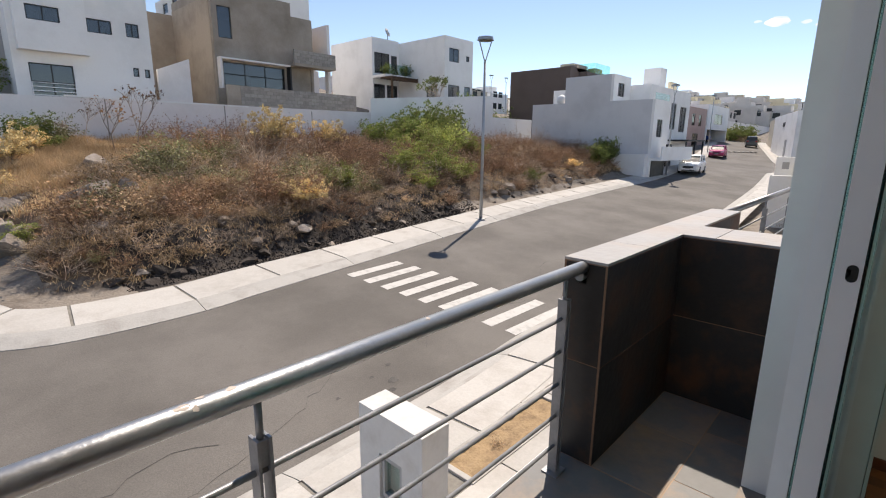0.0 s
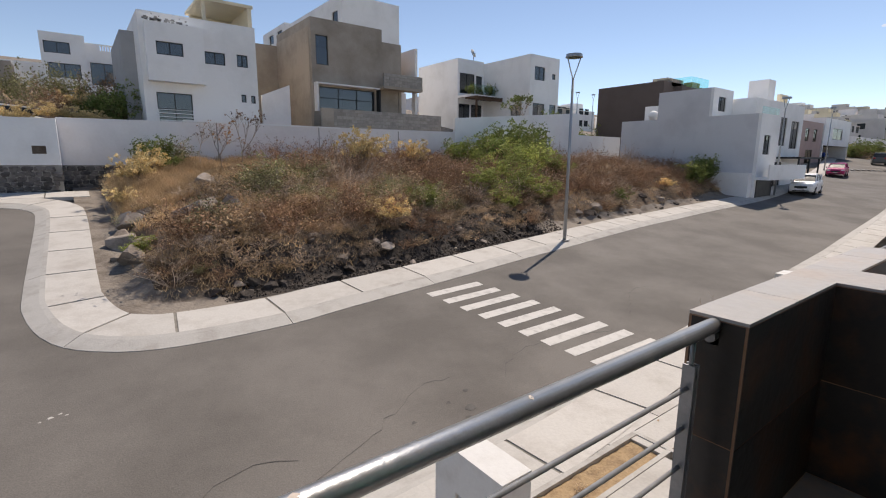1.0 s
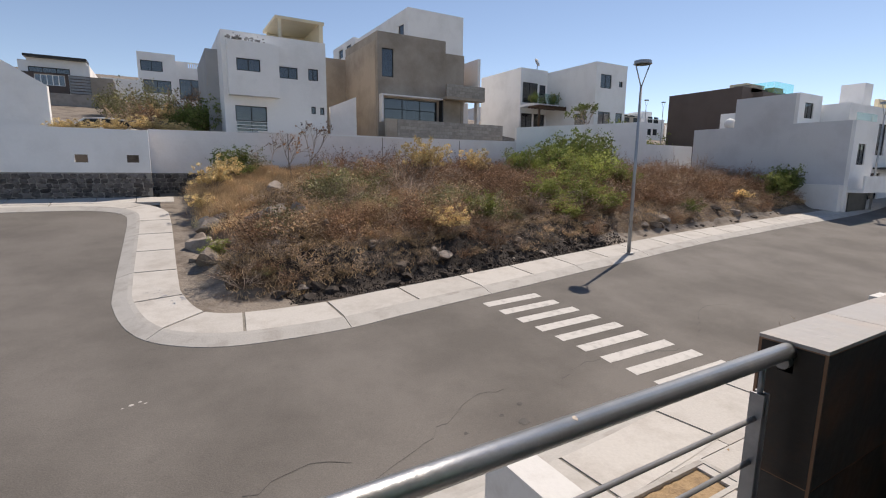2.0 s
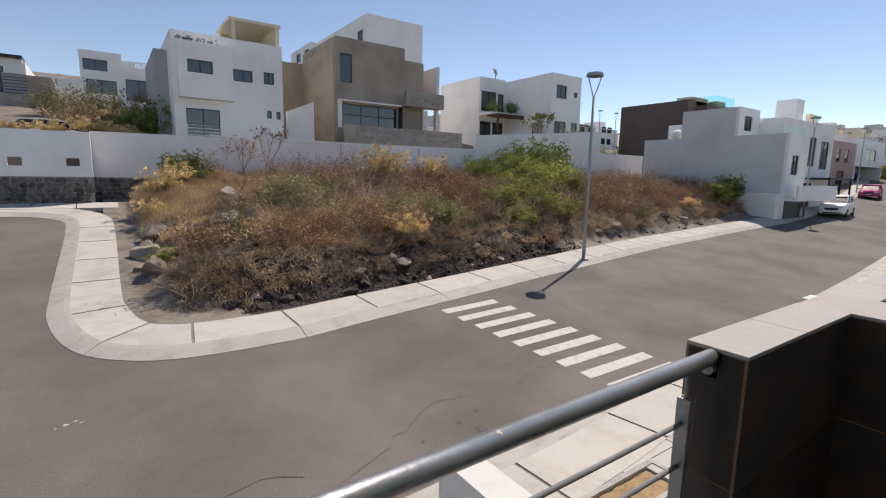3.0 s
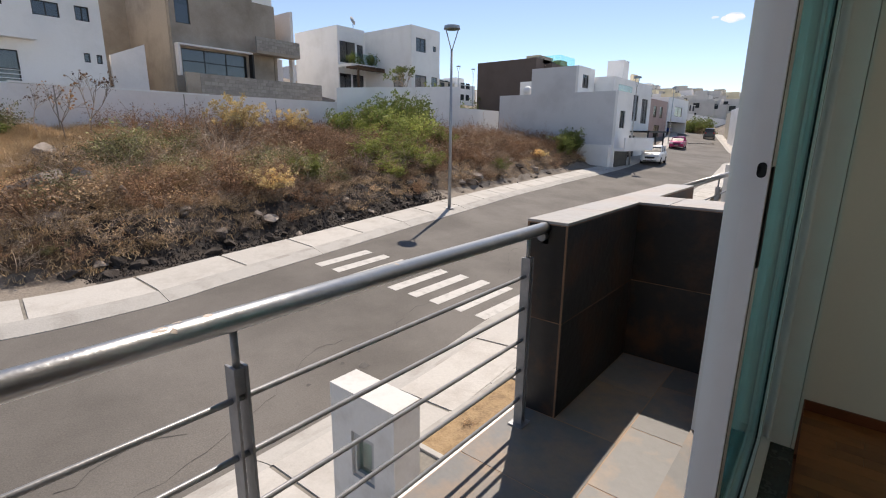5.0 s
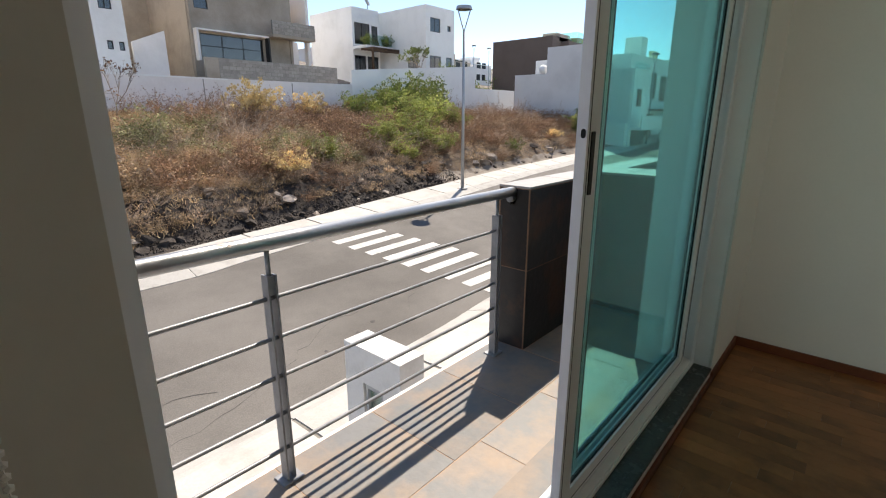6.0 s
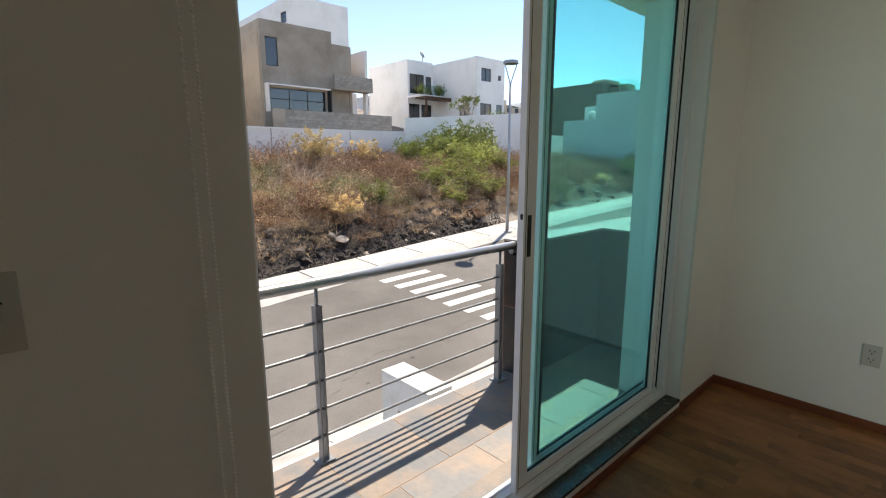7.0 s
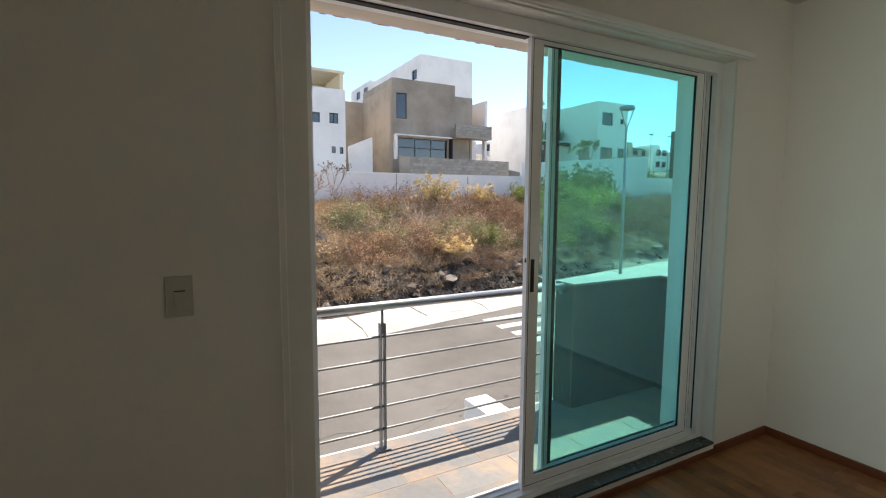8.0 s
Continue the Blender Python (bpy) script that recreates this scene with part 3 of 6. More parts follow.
switch = thing("light_switch", "ivory wall switch plate by the door", "switch")
part("plate", block(-2.425, -2.352, -0.866, -0.858, 1.128, 1.248, 0.002), M_PLASTIC, switch)
part("rocker", block(-2.402, -2.372, -0.869, -0.866, 1.155, 1.2, 0.0015), M_PLASTIC, switch)
part("gap_line", block(-2.402, -2.372, -0.8695, -0.866, 1.203, 1.206), M_SEAL, switch)
outlet = thing("power_outlet", "ivory double socket plate on the room wall", "socket")
part("plate", block(0.822, 0.83, -1.611, -1.536, 0.352, 0.467, 0.002), M_PLASTIC, outlet)
for z in (0.385, 0.43):
    bm = bmesh.new()
    for dy, dz in ((-0.009, 0.006), (0.009, 0.006), (0, -0.008)):
        box(bm, 0.8205, 0.823, -1.573 + dy - 0.002, -1.573 + dy + 0.002, z + dz - 0.004, z + dz + 0.004)
    part("socket_face", bm, M_SEAL, outlet)

# the storey below and the roof above the room
for n_, a_ in (("wall_lower_east", (0.845, 1.0, -8.35, -0.846)), ("wall_lower_west", (-3.45, -3.3, -8.35, -0.846)), ("wall_lower_south", (-3.3, 0.845, -8.35, -8.2))):
    tagged(part(n_, block(*a_, -2.8, -0.2), M_WHITE), "white plaster ground floor wall", "wall", kind="structure")
tagged(part("roof", block(-4.2, 7.95, -8.35, -0.846, 2.82, 3.0), M_KERB), "flat concrete roof", "roof", kind="structure")
tagged(part("wall_side_next", block(7.75, 7.95, -8.35, -0.846, -2.8, 2.82), M_WHITE), "white plaster side wall of the adjoining house", "wall", kind="structure")
# eave added out of view: it keeps the sun off the door and sill
tagged(part("roof_eave", block(-4.2, 2.4, FACE, 0.16, 2.85, 2.99, 0.01), M_WHITE), "unseen white eave added to shade the balcony door", "roof slab", kind="structure")

# ---------------------------------------------------------------- houses
def window(home, axis, u0, u1, z0, z1, d, cols=2, rows=1, frame=None, bar=0.05):
    """A glazed window set into an opening: frame, bars and panes. axis 'y': it faces -y at y = d; axis 'x': it faces -x at x = d."""
    frame = frame or M_DARKALU
    holes = []
    w, h = (u1 - u0 - bar) / cols, (z1 - z0 - bar) / rows
    for i in range(cols):
        for j in range(rows):
            holes.append((u0 + bar + i * w, u0 + (i + 1) * w, z0 + bar + j * h, z0 + (j + 1) * h))
    win = part("window", pierced(u0, u1, z0, z1, holes, d + 0.08, d + 0.14, axis), frame, home)
    for a, b, c, e in holes:
        bm = block(a, b, d + 0.1, d + 0.11, c, e) if axis == "y" else block(d + 0.1, d + 0.11, a, b, c, e)
        part("pane", bm, M_PANE, win)
    return win


def volume(home, x0, x1, y0, y1, z0, z1, mat, front=(), side=(), roof=None, parapet=0.25, name="wall", front_mat=None):
    """A hollow storey block: pierced front (faces -y) and west side (faces -x), plain back and east side, roof with a low parapet.
    front and side: windows as (u0, u1, z0, z1, cols, rows)."""
    t = 0.22
    part(name, pierced(x0, x1, z0, z1, [w[:4] for w in front], y0, y0 + t, "y"), front_mat or mat, home)
    part(name, pierced(y0 + t, y1, z0, z1, [w[:4] for w in side], x0, x0 + t, "x"), mat, home)
    part(name, block(x0 + t, x1, y1 - t, y1, z0, z1), mat, home)
    part(name, block(x1 - t, x1, y0 + t, y1 - t, z0, z1), mat, home)
    part("roof", block(x0 + t, x1 - t, y0 + t, y1 - t, z1 - parapet - 0.15, z1 - parapet), roof or mat, home)
    part("inner_floor", block(x0 + t, x1 - t, y0 + t, y1 - t, z0 + 0.02, z0 + 0.12), M_ROOMSHADE, home)
    for w in front:
        window(home, "y", *w[:4], y0, *(w[4:] or (2, 1)))
    for w in side:
        window(home, "x", *w[:4], x0, *(w[4:] or (2, 1)))


def house(label, category="house", name="house", group="houses of the estate"):
    return thing(name, label, category, group)


# white house with a roof lookout behind the lot wall
a = house("white two-storey house with a weathered parapet and a cream roof lookout")
volume(a, 1.8, 7.6, 29.5, 38, 2.0, 8.58, M_WHITE,
       front=[(2.35, 4.05, 2.95, 4.62, 2, 2), (4.85, 5.9, 6.32, 6.98, 2, 1), (6.52, 7.12, 6.34, 7.02, 2, 1), (6.64, 6.92, 4.4, 4.84, 1, 1), (7.18, 7.44, 4.38, 4.82, 1, 1)])
bay = part("upper_bay", pierced(2.02, 4.72, 5.12, 8.0, [(2.46, 3.7, 6.42, 7.08)], 28.9, 29.1), M_WHITE, a)
part("bay_side", block(2.02, 2.22, 29.1, 29.5, 5.12, 8.0), M_WHITE, a)
part("bay_side", block(4.52, 4.72, 29.1, 29.5, 5.12, 8.0), M_WHITE, a)
part("bay_floor", block(2.22, 4.52, 29.1, 29.5, 5.12, 5.3), M_WHITE, a)
part("bay_roof", block(2.22, 4.52, 29.1, 29.5, 7.85, 8.0), M_WHITE, a)
window(a, "y", 2.46, 3.7, 6.42, 7.08, 28.9, 2, 1)
tower = part("lookout_back", block(5.15, 7.6, 33.5, 33.7, 8.3, 9.75), M_CREAM, a, "cream plaster lookout")
part("lookout_side", block(7.38, 7.6, 29.9, 33.5, 8.3, 9.7), M_CREAM, a)
part("lookout_roof", block(4.8, 7.68, 29.85, 33.7, 9.7, 9.86), M_CREAM, a)
part("lookout_post", block(4.98, 5.14, 29.9, 30.06, 8.3, 9.7), M_CREAM, a)
part("lookout_post", block(4.98, 5.14, 33.3, 33.46, 8.3, 9.7), M_CREAM, a)
bm = bmesh.new()
rs = random.Random(8)
for i in range(46):
    x = 2.05 + abs(rs.gauss(0, 1.1))
    if x > 4.6:
        continue
    s = rs.uniform(0.02, 0.09)
    box(bm, x - s, x + s, 29.494 - 0.004, 29.496, 8.2 + (dz_ := rs.gauss(0.0, 0.1)) - s * 0.6, 8.22 + dz_ + s * 0.5)
tagged(part("peeled_patch", bm, shade("peeled dark coating", (0.42, 0.4, 0.38), 0.9, var=0.2, big=5), a, "dark patches of peeled paint"), kind="stuff")
part("side_wall", block(1.15, 1.8, 31.5, 38, 2.5, 7.9), M_GREY, a)
part("railing", pierced(2.35, 4.05, 2.98, 3.75, [(2.38, 4.02, z, z + 0.15) for z in (3.0, 3.19, 3.38, 3.57)], 29.42, 29.46), M_ALU, a)

a.location = (-0.08, 0, 0.2)

# unfinished cement house
b = house("unfinished two-storey house in raw brown cement render")
volume(b, 11.1, 16.25, 30, 36.2, 2.2, 9.92, M_RENDER,
       front=[(11.55, 15.6, 4.4, 5.78, 3, 2), (11.42, 12.25, 7.12, 8.92, 1, 1)])
part("wall", block(16.25, 17.8, 30.0, 36, 6.05, 9.13), M_RENDER, b)
part("wall", block(16.25, 17.75, 30.3, 36, 2.2, 6.05), M_RENDER, b)
part("fin_wall", block(17.8, 18.0, 30.3, 36, 2.2, 9.1), M_RENDER, b)
part("side_wing", block(8.6, 11.3, 36.2, 42, 2.4, 9.2), M_RENDER_LIT, b)
# thin facing that paints the west side as lit
part("side_facing", block(11.07, 11.098, 30.3, 36.2, 2.6, 9.4), M_RENDER_LIT, b)
part("white_fin", block(18.95, 19.15, 29.9, 34.5, 6.2, 9.05), M_WHITE_OLD, b)
part("white_fin", block(18.1, 18.95, 34.3, 34.5, 6.2, 9.0), M_WHITE_OLD, b)
part("porch_back", block(18.1, 19.5, 32.0, 32.2, 3.2, 6.2), M_WHITE_OLD, b)
part("porch_pier", block(19.0, 19.2, 30.0, 30.4, 3.2, 6.2), M_WHITE_OLD, b)
bal = part("balcony", block(15.85, 19.05, 29.1, 30.0, 5.95, 6.12), M_RENDER, b)
# block parapets in courses
def block_wall(home, x0, x1, y0, y1, z0, z1, name="concrete_block", length=0.42, high=0.22):
    part("block_core", block(x0 + 0.01, x1 - 0.01, y0 + 0.01, y1 - 0.01, z0, z1 - 0.005), M_MORTAR, home)
    rows = max(1, round((z1 - z0) / high))
    h = (z1 - z0) / rows
    for r in range(rows):
        x = x0 - (length / 2 if r % 2 else 0)
        while x < x1:
            p, q = max(x, x0) + 0.012, min(x + length, x1) - 0.012
            if q - p > 0.05:
                part(name, block(p, q, y0 - 0.004, y1 + 0.004, z0 + r * h + 0.012, z0 + (r + 1) * h - 0.012), M_BLOCK, home)
            x += length


block_wall(bal, 15.85, 19.05, 29.1, 29.25, 6.12, 6.95)
part("side_parapet", block(18.91, 19.05, 29.25, 30, 6.12, 6.9), M_BLOCK, b)
surround = part("window_surround", block(11.2, 11.32, 29.55, 30, 4.2, 5.98), M_WHITE_OLD, b, "white plaster surround")
part("surround_top", block(11.32, 15.8, 29.55, 30, 5.88, 5.98), M_WHITE_OLD, b)
part("surround_side", block(15.75, 15.85, 29.55, 30, 4.2, 5.88), M_DARKALU, b)
b.location = (0, 0, 0.24)
garden_wall = thing("garden_wall", "low wall of bare grey concrete blocks", "wall")
block_wall(garden_wall, 12.0, 20.6, 28.9, 29.08, 3.3, 4.58)
part("render_end", block(11.2, 12.0, 28.9, 29.08, 3.0, 4.58), M_RENDER, garden_wall)
part("return_wall", block(20.4, 20.6, 29.1, 34, 3.0, 4.5), M_BLOCK, garden_wall)
yardwall = tagged(part("yard_wall", block(8.0, 9.75, 30.4, 30.6, 2.4, 5.2, 0.01), M_WHITE_OLD), "white yard wall between two houses", "wall")
for v in yardwall.data.vertices:
    if v.co.z > 4 and v.co.x > 9:
        v.co.z = 5.95

# tall white house behind
c2 = house("tall white plaster house on the slope above")
volume(c2, 17.4, 22.9, 38, 50, 4.0, 14.4, M_WHITE, front=[], side=[(38.8, 39.9, 12.4, 13.3, 1, 1)])
volume(c2, 17.0, 19.0, 50.2, 57, 4.0, 14.6, M_WHITE, side=[(51.0, 52.4, 13.2, 14.1, 1, 1), (53.6, 55, 13.2, 14.1, 1, 1)])

c2.location = (-0.18, 0, 0.29)

# white house with a balcony and pergola
c = house("white house with a pergola and planted glass balcony")
volume(c, 32.2, 36.2, 31, 42, 3.5, 10.72, M_WHITE,
       front=[(32.8, 34.2, 8.55, 9.75, 2, 1), (35.2, 35.7, 8.8, 9.3, 1, 1), (32.7, 34.3, 5.2, 6.5, 2, 1), (35.0, 35.9, 5.2, 6.5, 1, 1)],
       side=[(32.0, 33.4, 5.2, 6.4, 2, 1)])
volume(c, 28.85, 32.2, 37.3, 44, 3.5, 10.9, M_WHITE, front=[(29.1, 31.0, 7.7, 9.6, 2, 1), (31.2, 32.0, 8.0, 9.5, 1, 1), (29.0, 30.4, 4.6, 6.7, 2, 1), (30.6, 32.0, 4.6, 6.7, 2, 1)])
part("balcony", block(28.85, 32.2, 35.4, 37.3, 7.2, 7.42), M_WHITE, c)
for x in (28.9, 30.5):
    part("balustrade_glass", block(x, x + 1.6, 35.44, 35.46, 7.45, 8.35), M_CLEAR, c, "clear glass balustrade")
for i in range(9):
    part("pergola_beam", block(28.9 + i * 0.39, 28.98 + i * 0.39, 34.4, 36.2, 7.0, 7.18), M_TIMBER, c)
part("pergola_beam", block(28.8, 32.2, 34.5, 34.65, 6.82, 7.0), M_TIMBER, c)
part("pergola_post", block(28.85, 29.0, 34.5, 34.65, 3.5, 6.82), M_TIMBER, c)
dish = part("satellite_dish", cyl(bmesh.new(), (31.4, 38.0, 10.9), (31.4, 38.0, 11.6), 0.03), M_DARKALU, c, "small grey satellite dish")
bm = bmesh.new()
bmesh.ops.create_cone(bm, cap_ends=False, segments=16, radius1=0.42, radius2=0.1, depth=0.15, matrix=pose(31.3, 37.8, 11.75, 70, 0, 20))
part("dish", bm, M_GREY, dish)

c.location = (0.08, 0, 0.14)

# right-hand white house beside the lot
r = house("white stepped house with a blank wall to the empty lot")
# fronts whiter than the grey sides: their bounced light is put into the colour
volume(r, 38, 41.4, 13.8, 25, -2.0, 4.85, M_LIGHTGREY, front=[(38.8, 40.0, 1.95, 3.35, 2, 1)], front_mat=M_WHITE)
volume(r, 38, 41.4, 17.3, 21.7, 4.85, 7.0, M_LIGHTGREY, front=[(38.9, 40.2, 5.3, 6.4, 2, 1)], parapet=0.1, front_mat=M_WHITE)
for x in (38.1, 39.7):
    part("terrace_glass", block(x, x + 1.55, 13.86, 13.88, 4.85, 5.35), M_CLEAR, r, "clear glass terrace rail")
part("porch_wall", block(37.4, 38.0, 12.8 + 1.2, 17, -2.0, 0.6), M_WHITE, r)
# dark sheet on the wall in place of the shade in the porch opening
part("garage_gate", block(38.3, 41.2, 13.74, 13.798, -1.6, 0.2), M_DARKALU, r, "dark sheet standing in for the shaded porch opening")
part("terrace_slab", block(38.0, 45.5, 13.0, 13.8, 0.1, 0.3), M_WHITE, r)
part("terrace_parapet", block(38.0, 45.5, 12.9, 13.0, 0.1, 1.2), M_WHITE, r)
bm = bmesh.new()
bmesh.ops.create_icosphere(bm, subdivisions=2, radius=0.42, matrix=Matrix.Translation((38.25, 22.2, 5.2)))
part("water_tank", bm, M_WHITE, r, smooth=True)
car_shade = thing("carport", "dark steel carport in front of a white house", "carport")
part("roof", block(47.0, 52.5, 12.9 + 0.9, 16, 1.7, 1.85), M_DARKALU, car_shade)
for x in (47.1, 49.7, 52.3):
    part("post", block(x, x + 0.12, 13.9, 14.02, -1.4, 1.7), M_DARKALU, car_shade)

f = house("white house with a tall stair block")
volume(f, 47.4, 48.9, 17.0, 18.6, 6.15, 8.5, M_WHITE, front=[])
volume(f, 41.6, 52.4, 15.6, 25, -1.5, 6.4, M_WHITE, front=[(43.2, 44.2, 3.9, 4.9, 1, 1), (47, 48.5, 2.8, 5.2, 2, 1), (49.6, 51.5, 2.6, 5.0, 2, 1), (46, 48.5, -0.8, 1.4, 2, 1)])
part("roof_frame", pierced(50.4, 52.2, 6.4, 7.5, [(50.6, 51.25, 6.4, 7.3), (51.4, 52.05, 6.4, 7.3)], 17.0, 17.3), M_CREAM, f, "cream roof pergola")

# brown block on the slope
d = house("windowless dark brown house with green glass on its roof")
volume(d, 48.0, 60.0, 26.9, 34.8, 0.3, 9.62, M_BROWNWALL, parapet=0.4)
part("stair_room", block(49.5, 51.5, 26.9, 28.6, 9.2, 9.95), M_RENDER, d, "brown stair head")
for i in range(4):
    part("roof_glass", block(52, 52.05, 26.1 + i * 0.72, 26.78 + i * 0.72, 9.2, 10.35), M_GREEN, d, "green glass roof screen")
for i in range(3):
    part("roof_glass", block(52.1 + i * 1.3, 53.3 + i * 1.3, 26.06, 26.1, 9.2, 10.35), M_GREEN, d, "green glass roof screen")
part("roof_room", block(52.5, 56.0, 29.0, 30.8, 9.2, 10.65), M_CREAM, d)
part("roof_room", block(52.6, 54.4, 26.3, 27.2, 9.2, 9.85), shade("orange paint", (0.6, 0.3, 0.08), 0.8), d, "orange roof room")
part("roof_deck", block(50.0, 58.0, 26.0, 26.9, 0.3, 9.2), M_BROWNWALL, d)

# far street houses
p = house("dusty pink house at the end of the street")
volume(p, 80, 89.5, 24, 34, 0.0, 7.2, M_PINK, front=[(82, 83.6, 4.4, 6.2, 2, 1), (85.5, 87, 4.4, 6.2, 2, 1), (83, 86, 1.2, 3.2, 2, 1)])
w = house("white house over an open car port up the street")
volume(w, 90.2, 103.5, 24, 34, 4.0, 8.1, M_WHITE, front=[(94.5, 99.5, 5.0, 6.7, 2, 1)])
part("wall", block(90.2, 103.5, 29, 34, 0.5, 4.0), M_WHITE_OLD, w)
for x in (90.2, 103.1):
    part("pier", block(x, x + 0.4, 24, 29, 0.5, 4.0), M_WHITE, w)
tagged(part("wall_far", block(104, 168, 28, 28.4, 1.0, 6.6), M_WHITE_OLD), "long white boundary wall at the far end", "wall", kind="structure")
rr = house("white modern house with roof terrace over dark garage")
rr.matrix_basis = pose(73.5, 9.3, 0, 0, 0, 16.5)
volume(rr, 0, 18, -8, 0, -1.2, 5.7, M_WHITE, side=[(-3.4, -1.8, 3.6, 4.7, 2, 1)])
volume(rr, -2.2, 0, -9, -1.6, -1.2, 4.2, M_WHITE, side=[(-4.4, -3.2, 2.7, 3.3, 1, 1), (-7.4, -3.6, -1.1, 1.2, 2, 1)], parapet=0.1)
volume(rr, 4, 12, -9, -4.5, 5.7, 8.0, M_WHITE, side=[(-7, -6.2, 6.2, 7.6, 1, 1)])
part("service_door", block(5.0, 6.2, 0.0, 0.04, -0.6, 2.2), M_GREY, rr, "grey side door")
part("high_window", block(8, 9.6, 0.0, 0.04, 4.0, 4.6), M_DARKALU, rr)
for i in range(9):
    part("terrace_post", block(0.1, 0.18, -7.6 + i * 0.9, -7.52 + i * 0.9, 5.7, 6.6), M_DARKALU, rr)
part("terrace_rail", block(0.1, 0.18, -7.6, -0.3, 6.55, 6.62), M_DARKALU, rr)
part("roof_frame", block(-1.8, 2.5, -7.5, -7.35, 6.6, 6.75), M_DARKALU, rr)
part("roof_frame_post", block(-1.8, -1.7, -7.5, -7.4, 4.2, 6.6), M_DARKALU, rr)
bb = house("beige two-storey house beyond the white terrace house")
bb.matrix_basis = pose(95, 14.5, 0, 0, 0, 14)
volume(bb, 0, 16, -9, 0, -0.6, 5.9, M_BEIGE, front=[], side=[(-5, -3.4, 3.4, 4.8, 2, 1)])
cr = house("cream house with a dark roof pergola")
volume(cr, 25, 34, -6, 2.1, -2.7, 3.5, M_CREAM, side=[(-2.6, -1.6, 0.8, 2.2, 1, 1)])
part("pergola", block(25.5, 31, -4, 1.8, 4.1, 4.25), M_TIMBER, cr)
for y in (-3.9, 1.6):
    part("pergola_post", block(25.6, 25.75, y, y + 0.15, 3.5, 4.1), M_TIMBER, cr)
tw = house("tall blank white house wall beside the next balcony")
volume(tw, 9.5, 16, -7, 0.2, -2.8, 3.15, M_WHITE)

# houses up the slope
e = house("white modern house on the slope with broad windows")
volume(e, -2.6, 0.0, 45, 53, 4.5, 9.95, M_WHITE, front=[(-2.4, -0.9, 8.55, 9.35, 2, 1), (-2.3, -0.4, 6.9, 7.9, 2, 1)], parapet=0.15)
volume(e, 0.0, 2.2, 45.3, 53, 4.5, 9.05, M_WHITE, front=[(0.2, 1.9, 6.6, 8.2, 2, 1)], parapet=0.15)
part("terrace_wall", pierced(0.0, 2.2, 9.05, 9.55, [(0.9 + i * 0.16, 0.98 + i * 0.16, 9.1, 9.45) for i in range(7)], 45.3, 45.4), M_WHITE, e)
part("side_wing", block(-5.4, -2.7, 50, 57, 5.0, 8.5), M_WHITE, e)
e2 = house("white house with dark roof slab and slatted terrace on slope")
volume(e2, -9.85, -5.7, 45.4, 54, 3.5, 8.75, M_WHITE, front=[(-9.3, -6.9, 7.95, 8.35, 3, 1)], parapet=0.1)
part("upstand", block(-9.35, -5.85, 45.4, 46.4, 8.752, 8.95), M_WHITE, e2)
part("roof_slab", block(-9.45, -5.8, 44.9, 46.6, 8.952, 9.12, 0.01), M_DARKALU, e2, "dark overhanging roof slab")
part("dark_front", pierced(-9.85, -6.95, 6.5, 7.85, [(-8.9, -7.15, 7.0, 7.76)], 44.6, 44.8), M_BROWNWALL, e2, "dark brown terrace front")
window(e2, "y", -8.9, -7.15, 7.0, 7.76, 44.6, 5, 1, M_ALU)
# dark sheet behind the slats: the shade of the recess is in its colour
part("terrace_back", block(-6.93, -5.66, 44.9, 45.0, 6.5, 7.85), M_ROOMSHADE, e2)
for k in range(6):
    part("slat", block(-6.93, -5.66, 44.62, 44.66, 6.55 + k * 0.21, 6.7 + k * 0.21), M_STEEL, e2, "grey horizontal slat")
part("terrace_slab", block(-9.85, -5.66, 44.6, 45.4, 6.3, 6.498), M_RENDER, e2)
part("side_block", block(-5.64, -4.25, 44.6, 47, 3.5, 7.8), M_RENDER, e2, "raw cement side block")
part("retaining_wall", block(-9.9, -4.28, 44.2, 44.58, 2.9, 6.45), M_BLOCK, e2, "bare grey retaining wall")
g2 = house("white house gable behind the boundary wall")
bm = block(-10.5, -6.25, 31, 31.5, 1.5, 5.3)
for v in bm.verts:
    if v.co.z > 3 and v.co.x < -8:
        v.co.z = 8.05
part("wall", bm, M_WHITE, g2, "sloping white gable wall")

e.location.z = 0.16

# ---------------------------------------------------------------- boundary walls behind the lot
lw = thing("wall_left", "white rendered boundary wall on a dark rubble stone base", "wall", kind="structure")
part("render", pierced(-30, -1.9, 0.96, 2.88, [(-4.72, -4.24, 1.4, 1.745), (-2.8, -2.33, 1.42, 1.755)], 25.85, 26.05), M_WHITE, lw)
part("return", block(-2.1, -1.9, 26.05, 27.2, 0.2, 2.9), M_WHITE, lw)
part("stone_core", block(-30, -1.9, 25.87, 26.3, -0.9, 0.96), M_MORTAR, lw)
part("stone_core", block(-1.9, 0.6, 26.93, 27.0, -0.6, 0.94), M_MORTAR, lw)
rs = random.Random(3)
stones = []
for k in range(5):
    bm = bmesh.new()
    bmesh.ops.create_icosphere(bm, subdivisions=2, radius=1.0)
    for v in bm.verts:
        v.co *= 1 + 0.75 * noise.noise(v.co * 1.5 + Vector((k * 7, 0, 0)))
        v.co.x, v.co.z = max(-0.8, min(0.8, v.co.x)), max(-0.75, min(0.75, v.co.z))
    stones.append(mesh_of("stone", bm, M_STONE))
z = -0.28
